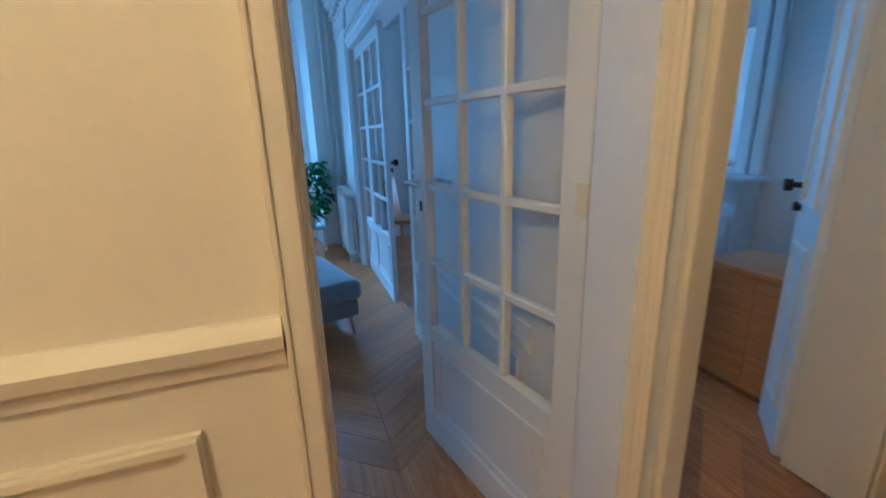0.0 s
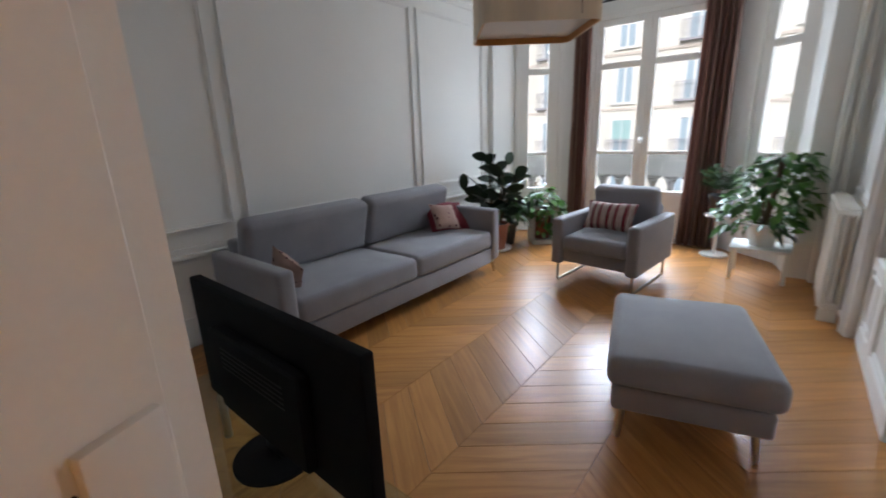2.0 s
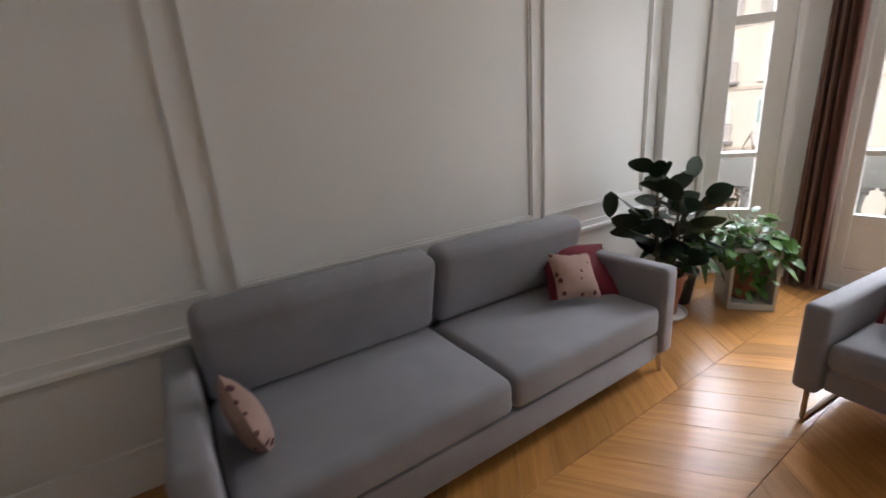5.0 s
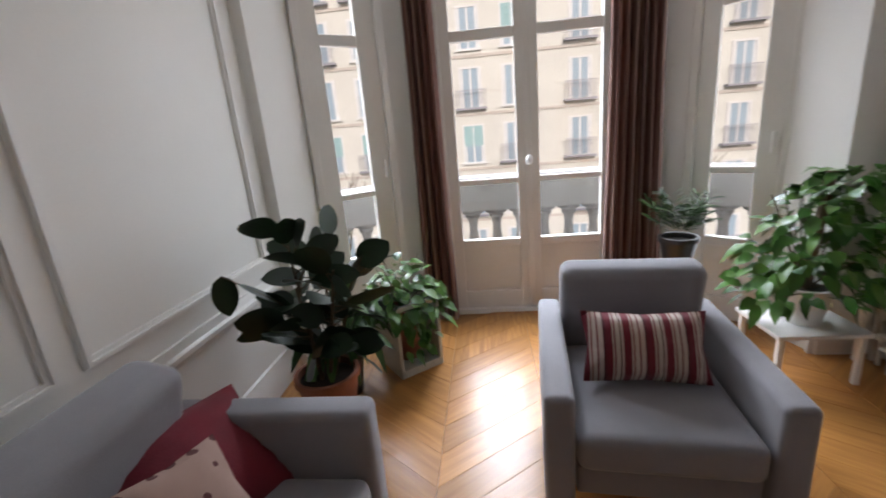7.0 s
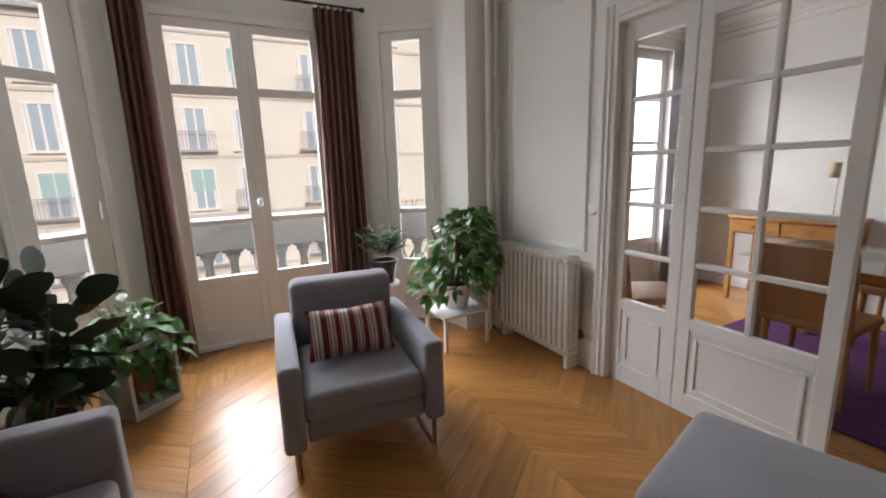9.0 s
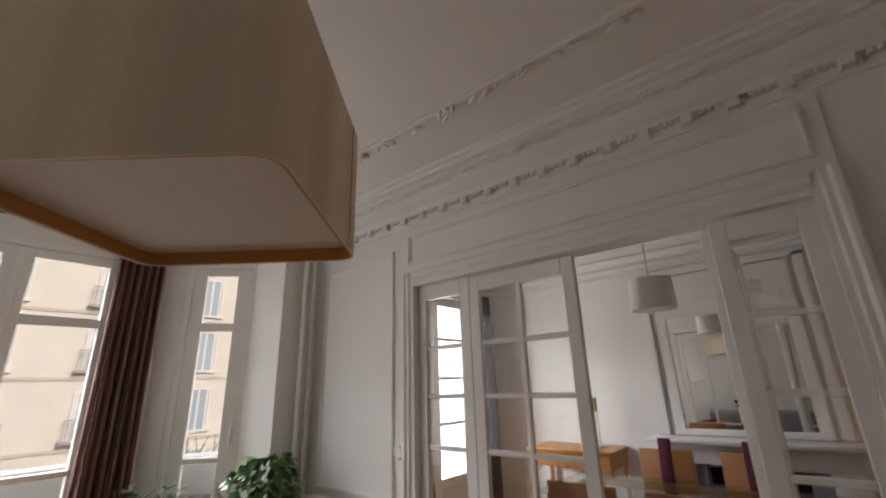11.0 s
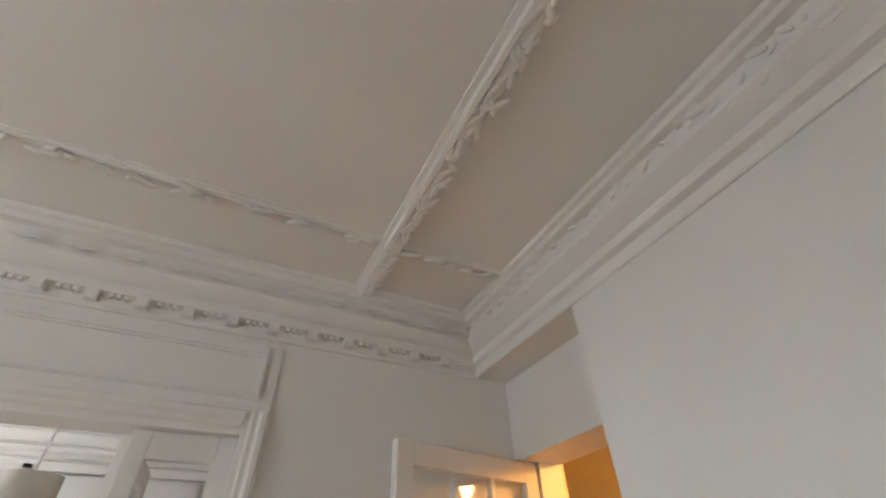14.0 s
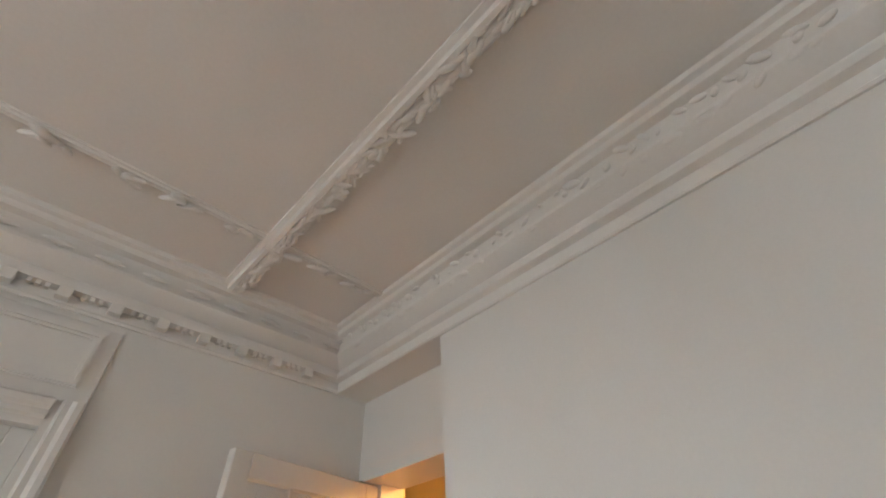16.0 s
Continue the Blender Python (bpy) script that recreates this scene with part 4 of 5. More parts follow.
def leaf_verts(p, direction, length, width, droop, rnd, n=4, fold=0.15, twist=0.7):
    """Vertices and faces of one bent leaf from p along direction."""
    d = Vector(direction).normalized()
    side = d.cross(Vector((0, 0, 1)))
    if side.length < 0.05:
        side = Vector((1, 0, 0))
    side.normalize()
    side = Matrix.Rotation(rnd.uniform(-twist, twist), 3, d) @ side
    up = side.cross(d).normalized()
    vs, fs = [], []
    for i in range(n + 1):
        t = i / n
        c = Vector(p) + d * length * t - Vector((0, 0, droop * length * t * t)) 
        w = width * 0.5 * (math.sin(math.pi * min(1, t * 0.93 + 0.07)) ** 0.6 if 0 < i < n else 0.06)
        vs += [c - side * w + up * fold * w, c, c + side * w + up * fold * w]
    for i in range(n):
        a = i * 3
        fs += [(a, a + 1, a + 4, a + 3), (a + 1, a + 2, a + 5, a + 4)]
    return vs, fs


def leaves_mesh(name, items, material):
    V, F = [], []
    for vs, fs in items:
        o = len(V)
        V += [tuple(v) for v in vs]
        F += [tuple(i + o for i in f) for f in fs]
    me = bpy.data.meshes.new(name)
    me.from_pydata(V, [], F)
    me.materials.append(material)
    me.polygons.foreach_set("use_smooth", [True] * len(me.polygons))
    return me


def pot_mesh(r0, r1, h, lip=0.012):
    return lathe([(r0, 0), (r1, h - 0.03), (r1 + lip, h - 0.03), (r1 + lip, h), (r1 - 0.008, h), (r1 - 0.015, h - 0.035)], 32)


rnd = random.Random(21)
fic = thing("rubber_plant", pose(0.45, 3.99, 0), "dark green rubber plant in a terracotta pot on a white saucer", "potted plant")
part("saucer", lathe([(0.15, 0), (0.18, 0.012), (0.185, 0.03), (0.175, 0.03), (0.165, 0.016)], 32), TRIM, fic, "white saucer")
part("pot", turn(pot_mesh(0.11, 0.15, 0.30), pose(0, 0, 0.017)), TERRACOTTA, fic)
part("soil", lathe([(0.138, 0.27), (0.138, 0.285), (0.02, 0.29)], 24), SOIL, fic)
stems = []
for k in range(5):
    a = k * 1.26 + 0.4
    stems.append(((0.03 * math.cos(a), 0.03 * math.sin(a), 0.27), (0.05 + 0.15 * math.cos(a), 0.12 * math.sin(a), 0.80 + 0.07 * (k % 3)), 0.011, 0.006))
part("stem", cyls(*stems, n=8), STEM, fic)
for k in range(64):
    s = stems[k % 5]
    t = 0.25 + 0.77 * (k // 5) / 12
    p = Vector(s[0]).lerp(Vector(s[1]), t)
    a = k * 2.4 + rnd.uniform(-0.4, 0.4)
    el = rnd.uniform(-0.15, 0.8) + (rnd.uniform(0.3, 1.5) if t > 0.85 else 0)
    d = Vector((math.cos(a), math.sin(a), el)).normalized()
    if p.x + d.x * 0.36 < -0.42:
        d.x = abs(d.x)
    q = p + d * rnd.uniform(0.05, 0.12)
    part("petiole", cyls((tuple(p), tuple(q), 0.004, 0.003), n=6), STEM, fic)
    vs, fs = leaf_verts(q, d, rnd.uniform(0.17, 0.25), rnd.uniform(0.115, 0.150), rnd.uniform(0.0, 0.35), rnd, 8, 0.10, 1.45)
    o = new("leaf", leaves_mesh("leaf", [(vs, fs)], FICUS))
    o.parent = fic
# one stray branch towards the wall, with a hanging oval leaf at its end
part("branch", cyls(((0.0, 0.0, 0.55), (-0.14, -0.07, 0.72), 0.007, 0.005), ((-0.14, -0.07, 0.72), (-0.33, -0.16, 0.89), 0.005, 0.003), n=8), STEM, fic)
for d, p in (((-0.10, 0.14, -1.0), (-0.33, -0.16, 0.89)), ((-0.5, -0.3, 0.5), (-0.14, -0.07, 0.72))):
    vs, fs = leaf_verts(p, d, 0.20, 0.11, 0.02, rnd, 8, 0.05, 0.1)
    o = new("leaf", leaves_mesh("leaf", [(vs, fs)], FICUS))
    o.parent = fic

sp = thing("peace_lily", pose(0.42, 4.29, 0), "arching green leaf plant in a dark pot behind the rubber plant", "potted plant")
part("pot", pot_mesh(0.09, 0.12, 0.26), POTDARK, sp)
part("soil", lathe([(0.11, 0.22), (0.11, 0.235), (0.02, 0.24)], 20), SOIL, sp)
items = []
for k in range(80):
    a = rnd.uniform(0, 2 * math.pi)
    p = Vector((0.03 * math.cos(a), 0.03 * math.sin(a), 0.24))
    d = Vector((math.cos(a), math.sin(a), rnd.uniform(0.8, 2.2)))
    if math.cos(a) < -0.45:
        continue
    items.append(leaf_verts(p + d.normalized() * rnd.uniform(0.05, 0.3), d, rnd.uniform(0.30, 0.48), rnd.uniform(0.05, 0.085), rnd.uniform(0.6, 1.2), rnd, 7))
fo = new("foliage", leaves_mesh("foliage", items, SPATH))
fo.parent = sp

# planter crate with trailing plants
cr = thing("planter_crate", pose(0.73, 4.385, 0, 0, 0, 39), "pale open crate with trailing green plants", "planter crate")
cw, cd, ch = 0.30, 0.34, 0.46
t = 0.022
part("frame", boxes((0, t, 0, t, 0, ch), (cw - t, cw, 0, t, 0, ch), (0, t, cd - t, cd, 0, ch), (cw - t, cw, cd - t, cd, 0, ch), (t, cw - t, 0, t, 0, 0.05), (t, cw - t, 0, t, ch - 0.03, ch),
                    (t, cw - t, cd - t, cd, 0, 0.05), (t, cw - t, cd - t, cd, ch - 0.03, ch), (0, t, t, cd - t, ch - 0.03, ch), (cw - t, cw, t, cd - t, ch - 0.03, ch), bevel=0.003, seg=1), CRATE, cr)
part("side_board", boxes((0.004, 0.018, t, cd - t, 0.0, ch - 0.03), (cw - 0.018, cw - 0.004, t, cd - t, 0, ch - 0.03), (t, cw - t, cd - 0.018, cd - 0.004, 0.05, ch - 0.03)), CRATE, cr)
part("bottom", boxes((t, cw - t, t, cd - t, 0.02, 0.04)), CRATE, cr)
iv = thing("pothos_plant", pose(0.73, 4.385, 0.04, 0, 0, 39), "bright green pothos growing over the crate", "potted plant")
part("pot", turn(pot_mesh(0.08, 0.105, 0.34), pose(cw / 2, cd / 2 + 0.02, 0)), TERRACOTTA, iv)
part("soil", lathe([(0.095, 0.31), (0.095, 0.32), (0.02, 0.325)], 20, (cw / 2, cd / 2 + 0.02, 0)), SOIL, iv)
items = []
for k in range(210):
    a = rnd.uniform(0, 2 * math.pi)
    r = 0.24 * math.sqrt(rnd.random())
    z = 0.34 + 0.34 * (1 - (r / 0.26) ** 2) * rnd.uniform(0.2, 1) + rnd.uniform(-0.06, 0.03)
    p = (cw / 2 + r * math.cos(a), cd / 2 + r * math.sin(a), z)
    d = (math.cos(a) + rnd.uniform(-0.5, 0.5), math.sin(a) + rnd.uniform(-0.5, 0.5), rnd.uniform(-0.3, 0.9))
    items.append(leaf_verts(p, d, rnd.uniform(0.07, 0.12), rnd.uniform(0.05, 0.075), rnd.uniform(0.2, 0.8), rnd, 3))
for k in range(26):
    p = (rnd.uniform(0.05, 0.25), rnd.uniform(-0.04, 0.05), rnd.uniform(0.10, 0.34))
    items.append(leaf_verts(p, (rnd.uniform(-0.5, 0.5), -1, rnd.uniform(-0.6, 0.5)), 0.07, 0.05, 0.6, rnd, 3))
fo = new("foliage", leaves_mesh("foliage", items, POTHOS))
fo.parent = iv
part("stem", cyls(*[((cw / 2 + rnd.uniform(-.03, .03), cd / 2 + rnd.uniform(-.03, .03), 0.32), (cw / 2 + rnd.uniform(-.2, .2), cd / 2 + rnd.uniform(-.2, .2), rnd.uniform(0.45, 0.66)), 0.004, 0.002) for k in range(16)], n=6), STEM, iv)

# east side: plant on a low white table
st = thing("plant_table", pose(2.92, 4.42, 0), "small low white table carrying a plant", "side table")
part("tabletop", rounded(-0.22, 0.22, -0.19, 0.19, 0.27, 0.295, 0.006, 2), TRIM, st)
for sx in (-1, 1):
    for sy in (-1, 1):
        part("leg", boxes((sx * 0.19 - 0.014, sx * 0.19 + 0.014, sy * 0.16 - 0.014, sy * 0.16 + 0.014, 0, 0.27), bevel=0.003, seg=1), TRIM, st)
po = thing("pothos_plant", pose(2.92, 4.42, 0.295), "tall bushy bright green pothos on the white table", "potted plant")
part("pot", pot_mesh(0.09, 0.12, 0.20), TRIM, po)
part("soil", lathe([(0.11, 0.17), (0.11, 0.18), (0.02, 0.185)], 20), SOIL, po)
part("moss_pole", cyls(((0, 0, 0.17), (0.06, 0.02, 0.78), 0.024)), STEM, po)
items = []
for k in range(360):
    a = rnd.uniform(0, 2 * math.pi)
    z = rnd.uniform(0.14, 0.80)
    k2 = 1 - abs(z - 0.36) / 0.62
    r = (0.08 + 0.27 * max(0.1, k2)) * math.sqrt(rnd.uniform(0.15, 1))
    lean = -0.30 * (0.55 - z)
    p = (r * math.cos(a) + lean + 0.04, 0.8 * r * math.sin(a) - 0.05, z)
    d = (math.cos(a) + rnd.uniform(-0.4, 0.4), math.sin(a) + rnd.uniform(-0.4, 0.4), rnd.uniform(-0.5, 0.8))
    items.append(leaf_verts(p, d, rnd.uniform(0.07, 0.12), rnd.uniform(0.05, 0.078), rnd.uniform(0.2, 0.9), rnd, 3))
fo = new("foliage", leaves_mesh("foliage", items, POTHOS))
fo.parent = po
part("stem", cyls(*[((rnd.uniform(-.04, .04), rnd.uniform(-.04, .04), 0.17), (rnd.uniform(-.28, .2), rnd.uniform(-.22, .15), rnd.uniform(0.2, 0.7)), 0.005, 0.003) for k in range(18)], n=6), STEM, po)

pm = thing("parlour_palm", pose(2.52, 4.98, 0), "small feathery plant in a black pot by the window", "potted plant")
part("stand", join(cyls(((0, 0, 0), (0, 0, 0.02), 0.13)), cyls(((0, 0, 0.02), (0, 0, 0.42), 0.02)), cyls(((0, 0, 0.42), (0, 0, 0.44), 0.13))), TRIM, pm)
part("pot", turn(pot_mesh(0.08, 0.11, 0.20), pose(0, 0, 0.44)), POTDARK, pm)
part("soil", lathe([(0.10, 0.60), (0.10, 0.61), (0.02, 0.615)], 20), SOIL, pm)
items = []
for k in range(30):
    a = rnd.uniform(0, 2 * math.pi)
    base = Vector((0, 0, 0.61))
    d = Vector((math.cos(a), math.sin(a), rnd.uniform(0.9, 4.0))).normalized()
    ln = rnd.uniform(0.26, 0.48)
    for q in range(12):
        f = 0.3 + 0.7 * q / 12
        p = base + d * ln * f - Vector((0, 0, 0.10 * f * f))
        sd = d.cross(Vector((0, 0, 1))).normalized() * (1 if q % 2 else -1)
        items.append(leaf_verts(p, sd + d * 0.9, rnd.uniform(0.11, 0.18), 0.016, 0.35, rnd, 3))
fo = new("foliage", leaves_mesh("foliage", items, SPATH))
fo.parent = pm

# ---------- entry door and hall ----------
hj = casing("c", W - 0.04 - JX, 2.22, 0.026, 0.04)
turn(hj, pose(JX, HY, 0))
solid("trim_entry_casing", hj, HALLWALL, "cream moulded casing of the living room door", "door casing")
solid("trim_entry_jamb", join(boxes((JX, JX + 0.012, HY, SY, 0, 2.21)), boxes((W - 0.052, W - 0.04, HY, -0.315, 0, 2.21)), boxes((JX, W - 0.04, HY, NB, 2.208, 2.22)), boxes((JX - 0.0, JX + 0.03, HY + 0.02, HY + 0.05, 0, 2.2))), TRIM, "white door lining", "door lining")
solid("trim_entry_post", boxes((W - 0.04, W, HY, -0.315, 0, 2.22)), TRIM, "white door post beside the partition", "door post")
solid("trim_entry_bead", join(boxes((JX - 0.02, JX + 0.018, HY - 0.035, HY - 0.008, 0, 2.21), bevel=0.010, seg=3), boxes((JX + 0.004, JX + 0.026, HY - 0.006, HY + 0.05, 0, 2.21), bevel=0.010, seg=3),
                              boxes((JX + 0.006, JX + 0.034, HY + 0.056, HY + 0.078, 0, 2.21), bevel=0.008, seg=3)), HALLWALL, "cream rounded beads of the entry door casing", "door casing")
SPL = math.degrees(math.atan2(JX - NX, -SY))
SLEN = math.hypot(JX - NX, SY)
lining = boxes((-0.002, 0.010, 0.0, SLEN - 0.04, 0, 2.24), bevel=0.003, seg=1)
turn(lining, pose(JX, SY, 0, 0, 0, SPL))
solid("trim_niche_lining", lining, WALL, "white moulded lining of the splayed door niche", "door lining")
keep = thing("lock_keeper", pose(JX, SY, 1.04, 0, 0, SPL) @ pose(0.010, 0.30, -0.065), "white painted rim lock keeper on the door post", "lock keeper")
part("plate", boxes((-0.001, 0.011, -0.008, 0.058, 0.02, 0.17), bevel=0.003), TRIM, keep)
part("latch_opening", boxes((-0.001, 0.003, -0.042, -0.010, 0.092, 0.140), bevel=0.001, seg=1), IRON, keep, "black latch opening")
ed = thing("door_5", pose(W - 0.024, -0.295, 0.006, 0, 0, 101.4), "cream glazed entry door standing open into the room", "glazed door", kind="structure")
leaf(ed, 0.885, 2.19, 3, [0.58, 0.875, 1.18, 1.495, 1.80, 2.09], stile=0.09, depth=0.042, bar=0.026, bottom=0.14, name="entry")
part("door_handle", cyls(((0.835, -0.02, 1.20), (0.835, 0.09, 1.20), 0.010), ((0.835, 0.085, 1.20), (0.73, 0.085, 1.195), 0.009), ((0.835, -0.02, 1.20), (0.835, -0.07, 1.20), 0.010), ((0.835, -0.065, 1.20), (0.73, -0.065, 1.195), 0.009)), CHROME, ed, "chrome lever handle")
part("keyhole", boxes((0.827, 0.843, -0.024, -0.0215, 1.08, 1.12), (0.827, 0.843, 0.0215, 0.024, 1.08, 1.12)), IRON, ed)
for z in (0.3, 1.22, 1.95):
    part("hinge", join(cyls(((-0.01, 0.012, z - 0.05), (-0.01, 0.012, z + 0.05), 0.010)), boxes((0.0, 0.035, 0.018, 0.026, z - 0.04, z + 0.04), bevel=0.002, seg=1)), HALLWALL, ed)

# hall side: wall skin, dado, second door to the dining room
E0, E1 = W + T + 0.008, 4.58
solid("wall_dining_south", join(boxes((W + T, E0, HY, NB, 0, H)), boxes((E0, E1, HY, NB, 2.18, H)), boxes((E1, DX + 0.2, HY, NB, 0, H))), WALL, "white wall between hall and dining room", "wall")
skin = join(boxes((-0.2, JX - 0.026, HY - 0.008, HY, 0, H)), boxes((JX - 0.026, DX, HY - 0.008, HY, 2.33, H)), boxes((E1 + 0.10, DX, HY - 0.008, HY, 0, 2.33)))
solid("wall_hall_north", skin, HALLWALL, "cream painted hall wall with dado panelling", "wall")
dc = casing("c", E1 - E0, 2.18, 0.085, 0.02)
turn(dc, pose(E0, HY - 0.004, 0))
solid("trim_dining_casing", dc, HALLWALL, "cream moulded casing of the dining room door", "door casing")
solid("trim_dining_jamb", join(boxes((E1 - 0.014, E1 - 0.002, HY, NB + 0.004, 0, 2.17)), boxes((E0 + 0.002, E0 + 0.014, HY, NB + 0.004, 0, 2.17))), HALLWALL, "cream door lining of the dining room door", "door lining")
d6 = thing("door_6", pose(E1 + 0.01, NB + 0.03, 0.006, 0, 0, 43), "narrow white panelled dining room door leaf standing open", "door", kind="structure")
part("door_panel", join(boxes((0, 0.32, -0.02, 0.02, 0, 2.15), bevel=0.003, seg=1), frame_on("y", 0.02, 0.06, 0.26, 0.2, 0.9, 0.03, 0.012, 1), frame_on("y", 0.02, 0.06, 0.26, 1.05, 2.0, 0.03, 0.012, 1)), TRIM, d6)
part("door_knob", cyls(((0.285, 0.02, 1.13), (0.285, 0.07, 1.13), 0.012), ((0.285, 0.06, 1.13), (0.285, 0.09, 1.13), 0.026), ((0.285, 0.02, 1.04), (0.285, 0.045, 1.04), 0.02)), IRON, d6, "black iron knob")
HRAIL = [(0, -0.02), (0.012, -0.02), (0.014, 0.0), (0.03, 0.012), (0.036, 0.035), (0.02, 0.045), (0.012, 0.055), (0, 0.055)]
solid("trim_hall_rail", sweep(HRAIL, (-0.2, HY - 0.008, 1.08), (JX - 0.028, HY - 0.008, 1.08), (0, -1, 0)), HALLWALL, "cream moulded dado rail in the hall", "dado rail")
solid("trim_hall_frames", frame_on("y", HY - 0.008, 1.6, JX - 0.16, 0.2, 0.97, 0.03, 0.02, -1), HALLWALL, "cream panel moulding below the hall dado", "wall moulding")
solid("baseboard_hall", sweep(BASE, (-0.2, HY - 0.008, 0), (JX - 0.028, HY - 0.008, 0), (0, -1, 0)), HALLWALL, "cream baseboard in the hall", "baseboard")
solid("wall_hall_south", join(boxes((-0.3, DX + 0.2, -2.4, -2.2, 0, H)), boxes((-0.3, -0.2, -2.2, HY, 0, H)), boxes((DX, DX + 0.2, -2.2, HY, 0, H))), HALLWALL, "cream hall walls behind the camera", "wall")
hl = thing("hall_lamp", pose(1.9, -1.6, 0), "lit warm glass globe under the hall ceiling", "ceiling lamp")
part("globe", lathe([(0.02, -0.0), (0.09, -0.03), (0.13, -0.08), (0.13, -0.12), (0.08, -0.19), (0.02, -0.21)][::-1], 24, (0, 0, H - 0.02)), BULB, hl)
part("ring", lathe([(0.06, -0.025), (0.07, -0.02), (0.07, 0.0), (0.02, 0.0)], 24, (0, 0, H)), CHROME, hl)

# ---------- dining room ----------
DN = 4.6
solid("wall_dining_east", boxes((DX, DX + 0.2, NB, 5.6, 0, H)), WALL, "white dining room wall with the fireplace", "wall")
solid("wall_dining_north", join(boxes((W + T, 4.55, DN, DN + 0.25, 0, H)), boxes((5.75, DX, DN, DN + 0.25, 0, H)), boxes((4.55, 5.75, DN, DN + 0.25, 2.55, H))), WALL, "white dining room wall with a tall window", "wall")
dw = thing("window_4", pose(4.55, DN + 0.10, 0), "tall white dining room window with glazing bars", "window", kind="structure")
leaf(dw, 0.60, 2.55, 1, [0.55, 1.1, 1.6, 2.05, 2.45], stile=0.08, bar=0.035)
dw2 = thing("window_5", pose(5.15, DN + 0.10, 0), "tall white dining room window with glazing bars", "window", kind="structure")
leaf(dw2, 0.60, 2.55, 1, [0.55, 1.1, 1.6, 2.05, 2.45], stile=0.08, bar=0.035)
for x0, x1, sd in ((4.30, 4.52, 8), (5.76, 6.04, 9)):
    c = thing("curtain", pose((x0 + x1) / 2, DN - 0.12, 0), "grey brown curtain drawn aside in the dining room", "curtain", "dining room curtains")
    part("cloth", curtain_mesh(-(x1 - x0) / 2, (x1 - x0) / 2, 0, 0.02, 2.62, 4, sd, 1.1), GREYCURTAIN, c)
solid("trim_dining_cornice", join(sweep(CORN, (DX, NB, H), (DX, DN, H), (-1, 0, 0)), sweep(CORN, (W + T, DN, H), (DX, DN, H), (0, -1, 0))), PLASTER, "white plaster cornice in the dining room", "cornice")
solid("baseboard_dining", join(sweep(BASE, (DX, NB, 0), (DX, 1.13, 0), (-1, 0, 0)), sweep(BASE, (DX, 2.71, 0), (DX, DN, 0), (-1, 0, 0))), TRIM, "white baseboard in the dining room", "baseboard")
# fireplace
fy = 1.92
fp = thing("fireplace", pose(DX, fy, 0), "white marble fireplace with a dark hearth opening", "fireplace")
part("mantel_shelf", rounded(-0.34, 0.0, -0.80, 0.80, 0.95, 0.99, 0.01, 2), MARBLE, fp)
part("frieze", boxes((-0.25, 0, -0.72, 0.72, 0.78, 0.95), bevel=0.006), MARBLE, fp)
for s in (-1, 1):
    y0, y1 = sorted((s * 0.50, s * 0.72))
    part("jamb", join(boxes((-0.26, 0, y0, y1, 0, 0.78), bevel=0.01), boxes((-0.27, -0.255, y0 + 0.04, y1 - 0.04, 0.12, 0.68), bevel=0.006)), MARBLE, fp)
    y0, y1 = sorted((s * 0.36, s * 0.498))
    part("cheek", boxes((-0.20, 0, y0, y1, 0, 0.78)), GREYSTONE, fp)
# near-black slab set back between the cheeks, drawn as the opening
part("hearth_opening", boxes((-0.06, -0.002, -0.36, 0.36, 0, 0.72)), HEARTHBLACK, fp)
part("hearth_slab", boxes((-0.55, -0.27, -0.75, 0.75, 0, 0.012)), GREYSTONE, fp)
mrr = thing("wall_mirror", pose(DX, fy, 0.992), "tall mirror in a white moulded frame above the mantel", "mirror")
part("glass", boxes((-0.02, -0.012, -0.50, 0.50, 0.06, 1.12)), MIRROR, mrr, smooth=0)
fb = bmesh.new()
for (a0, a1, z0, z1) in ((-0.60, -0.50, 0, 1.55), (0.50, 0.60, 0, 1.55), (-0.50, 0.50, 0, 0.06), (-0.50, 0.50, 1.12, 1.55)):
    box(fb, -0.04, 0, a0, a1, z0, z1)
for (a0, a1, z0, z1) in ((-0.72, -0.64, 0, 1.62), (0.64, 0.72, 0, 1.62), (-0.72, 0.72, 1.57, 1.64), (-0.3, 0.3, 1.25, 1.42)):
    box(fb, -0.055, 0, a0, a1, z0, z1)
bmesh.ops.bevel(fb, geom=fb.edges[:], offset=0.008, segments=2, affect="EDGES")
part("frame", fb, TRIM, mrr, "white painted overmantel frame")
fg = bmesh.new()
r5 = random.Random(5)
box(fg, -0.062, -0.054, -0.27, 0.27, 1.27, 1.40)
for k in range(16):
    bmesh.ops.create_icosphere(fg, subdivisions=1, radius=r5.uniform(0.03, 0.05), matrix=Matrix.Translation((-0.064, -0.25 + k * 0.033, 1.335 + r5.uniform(-0.03, 0.03))) @ Matrix.Diagonal((0.35, 1.3, 0.8, 1)))
part("carving", fg, TRIM, mrr)
# pendant
dp = thing("pendant_lamp", pose(4.95, 2.20, 0), "cream drum pendant lamp hanging in the dining room", "pendant lamp")
part("shade", lathe([(0.165, 0), (0.158, 0.24)], 40, (0, 0, 2.04)), DIFFUSER, dp)
part("cord", cyls(((0, 0, 2.2), (0, 0, H), 0.006)), CHROME, dp)
part("ceiling_cup", lathe([(0.008, -0.09), (0.03, -0.07), (0.045, 0.0)], 20, (0, 0, H)), CHROME, dp)
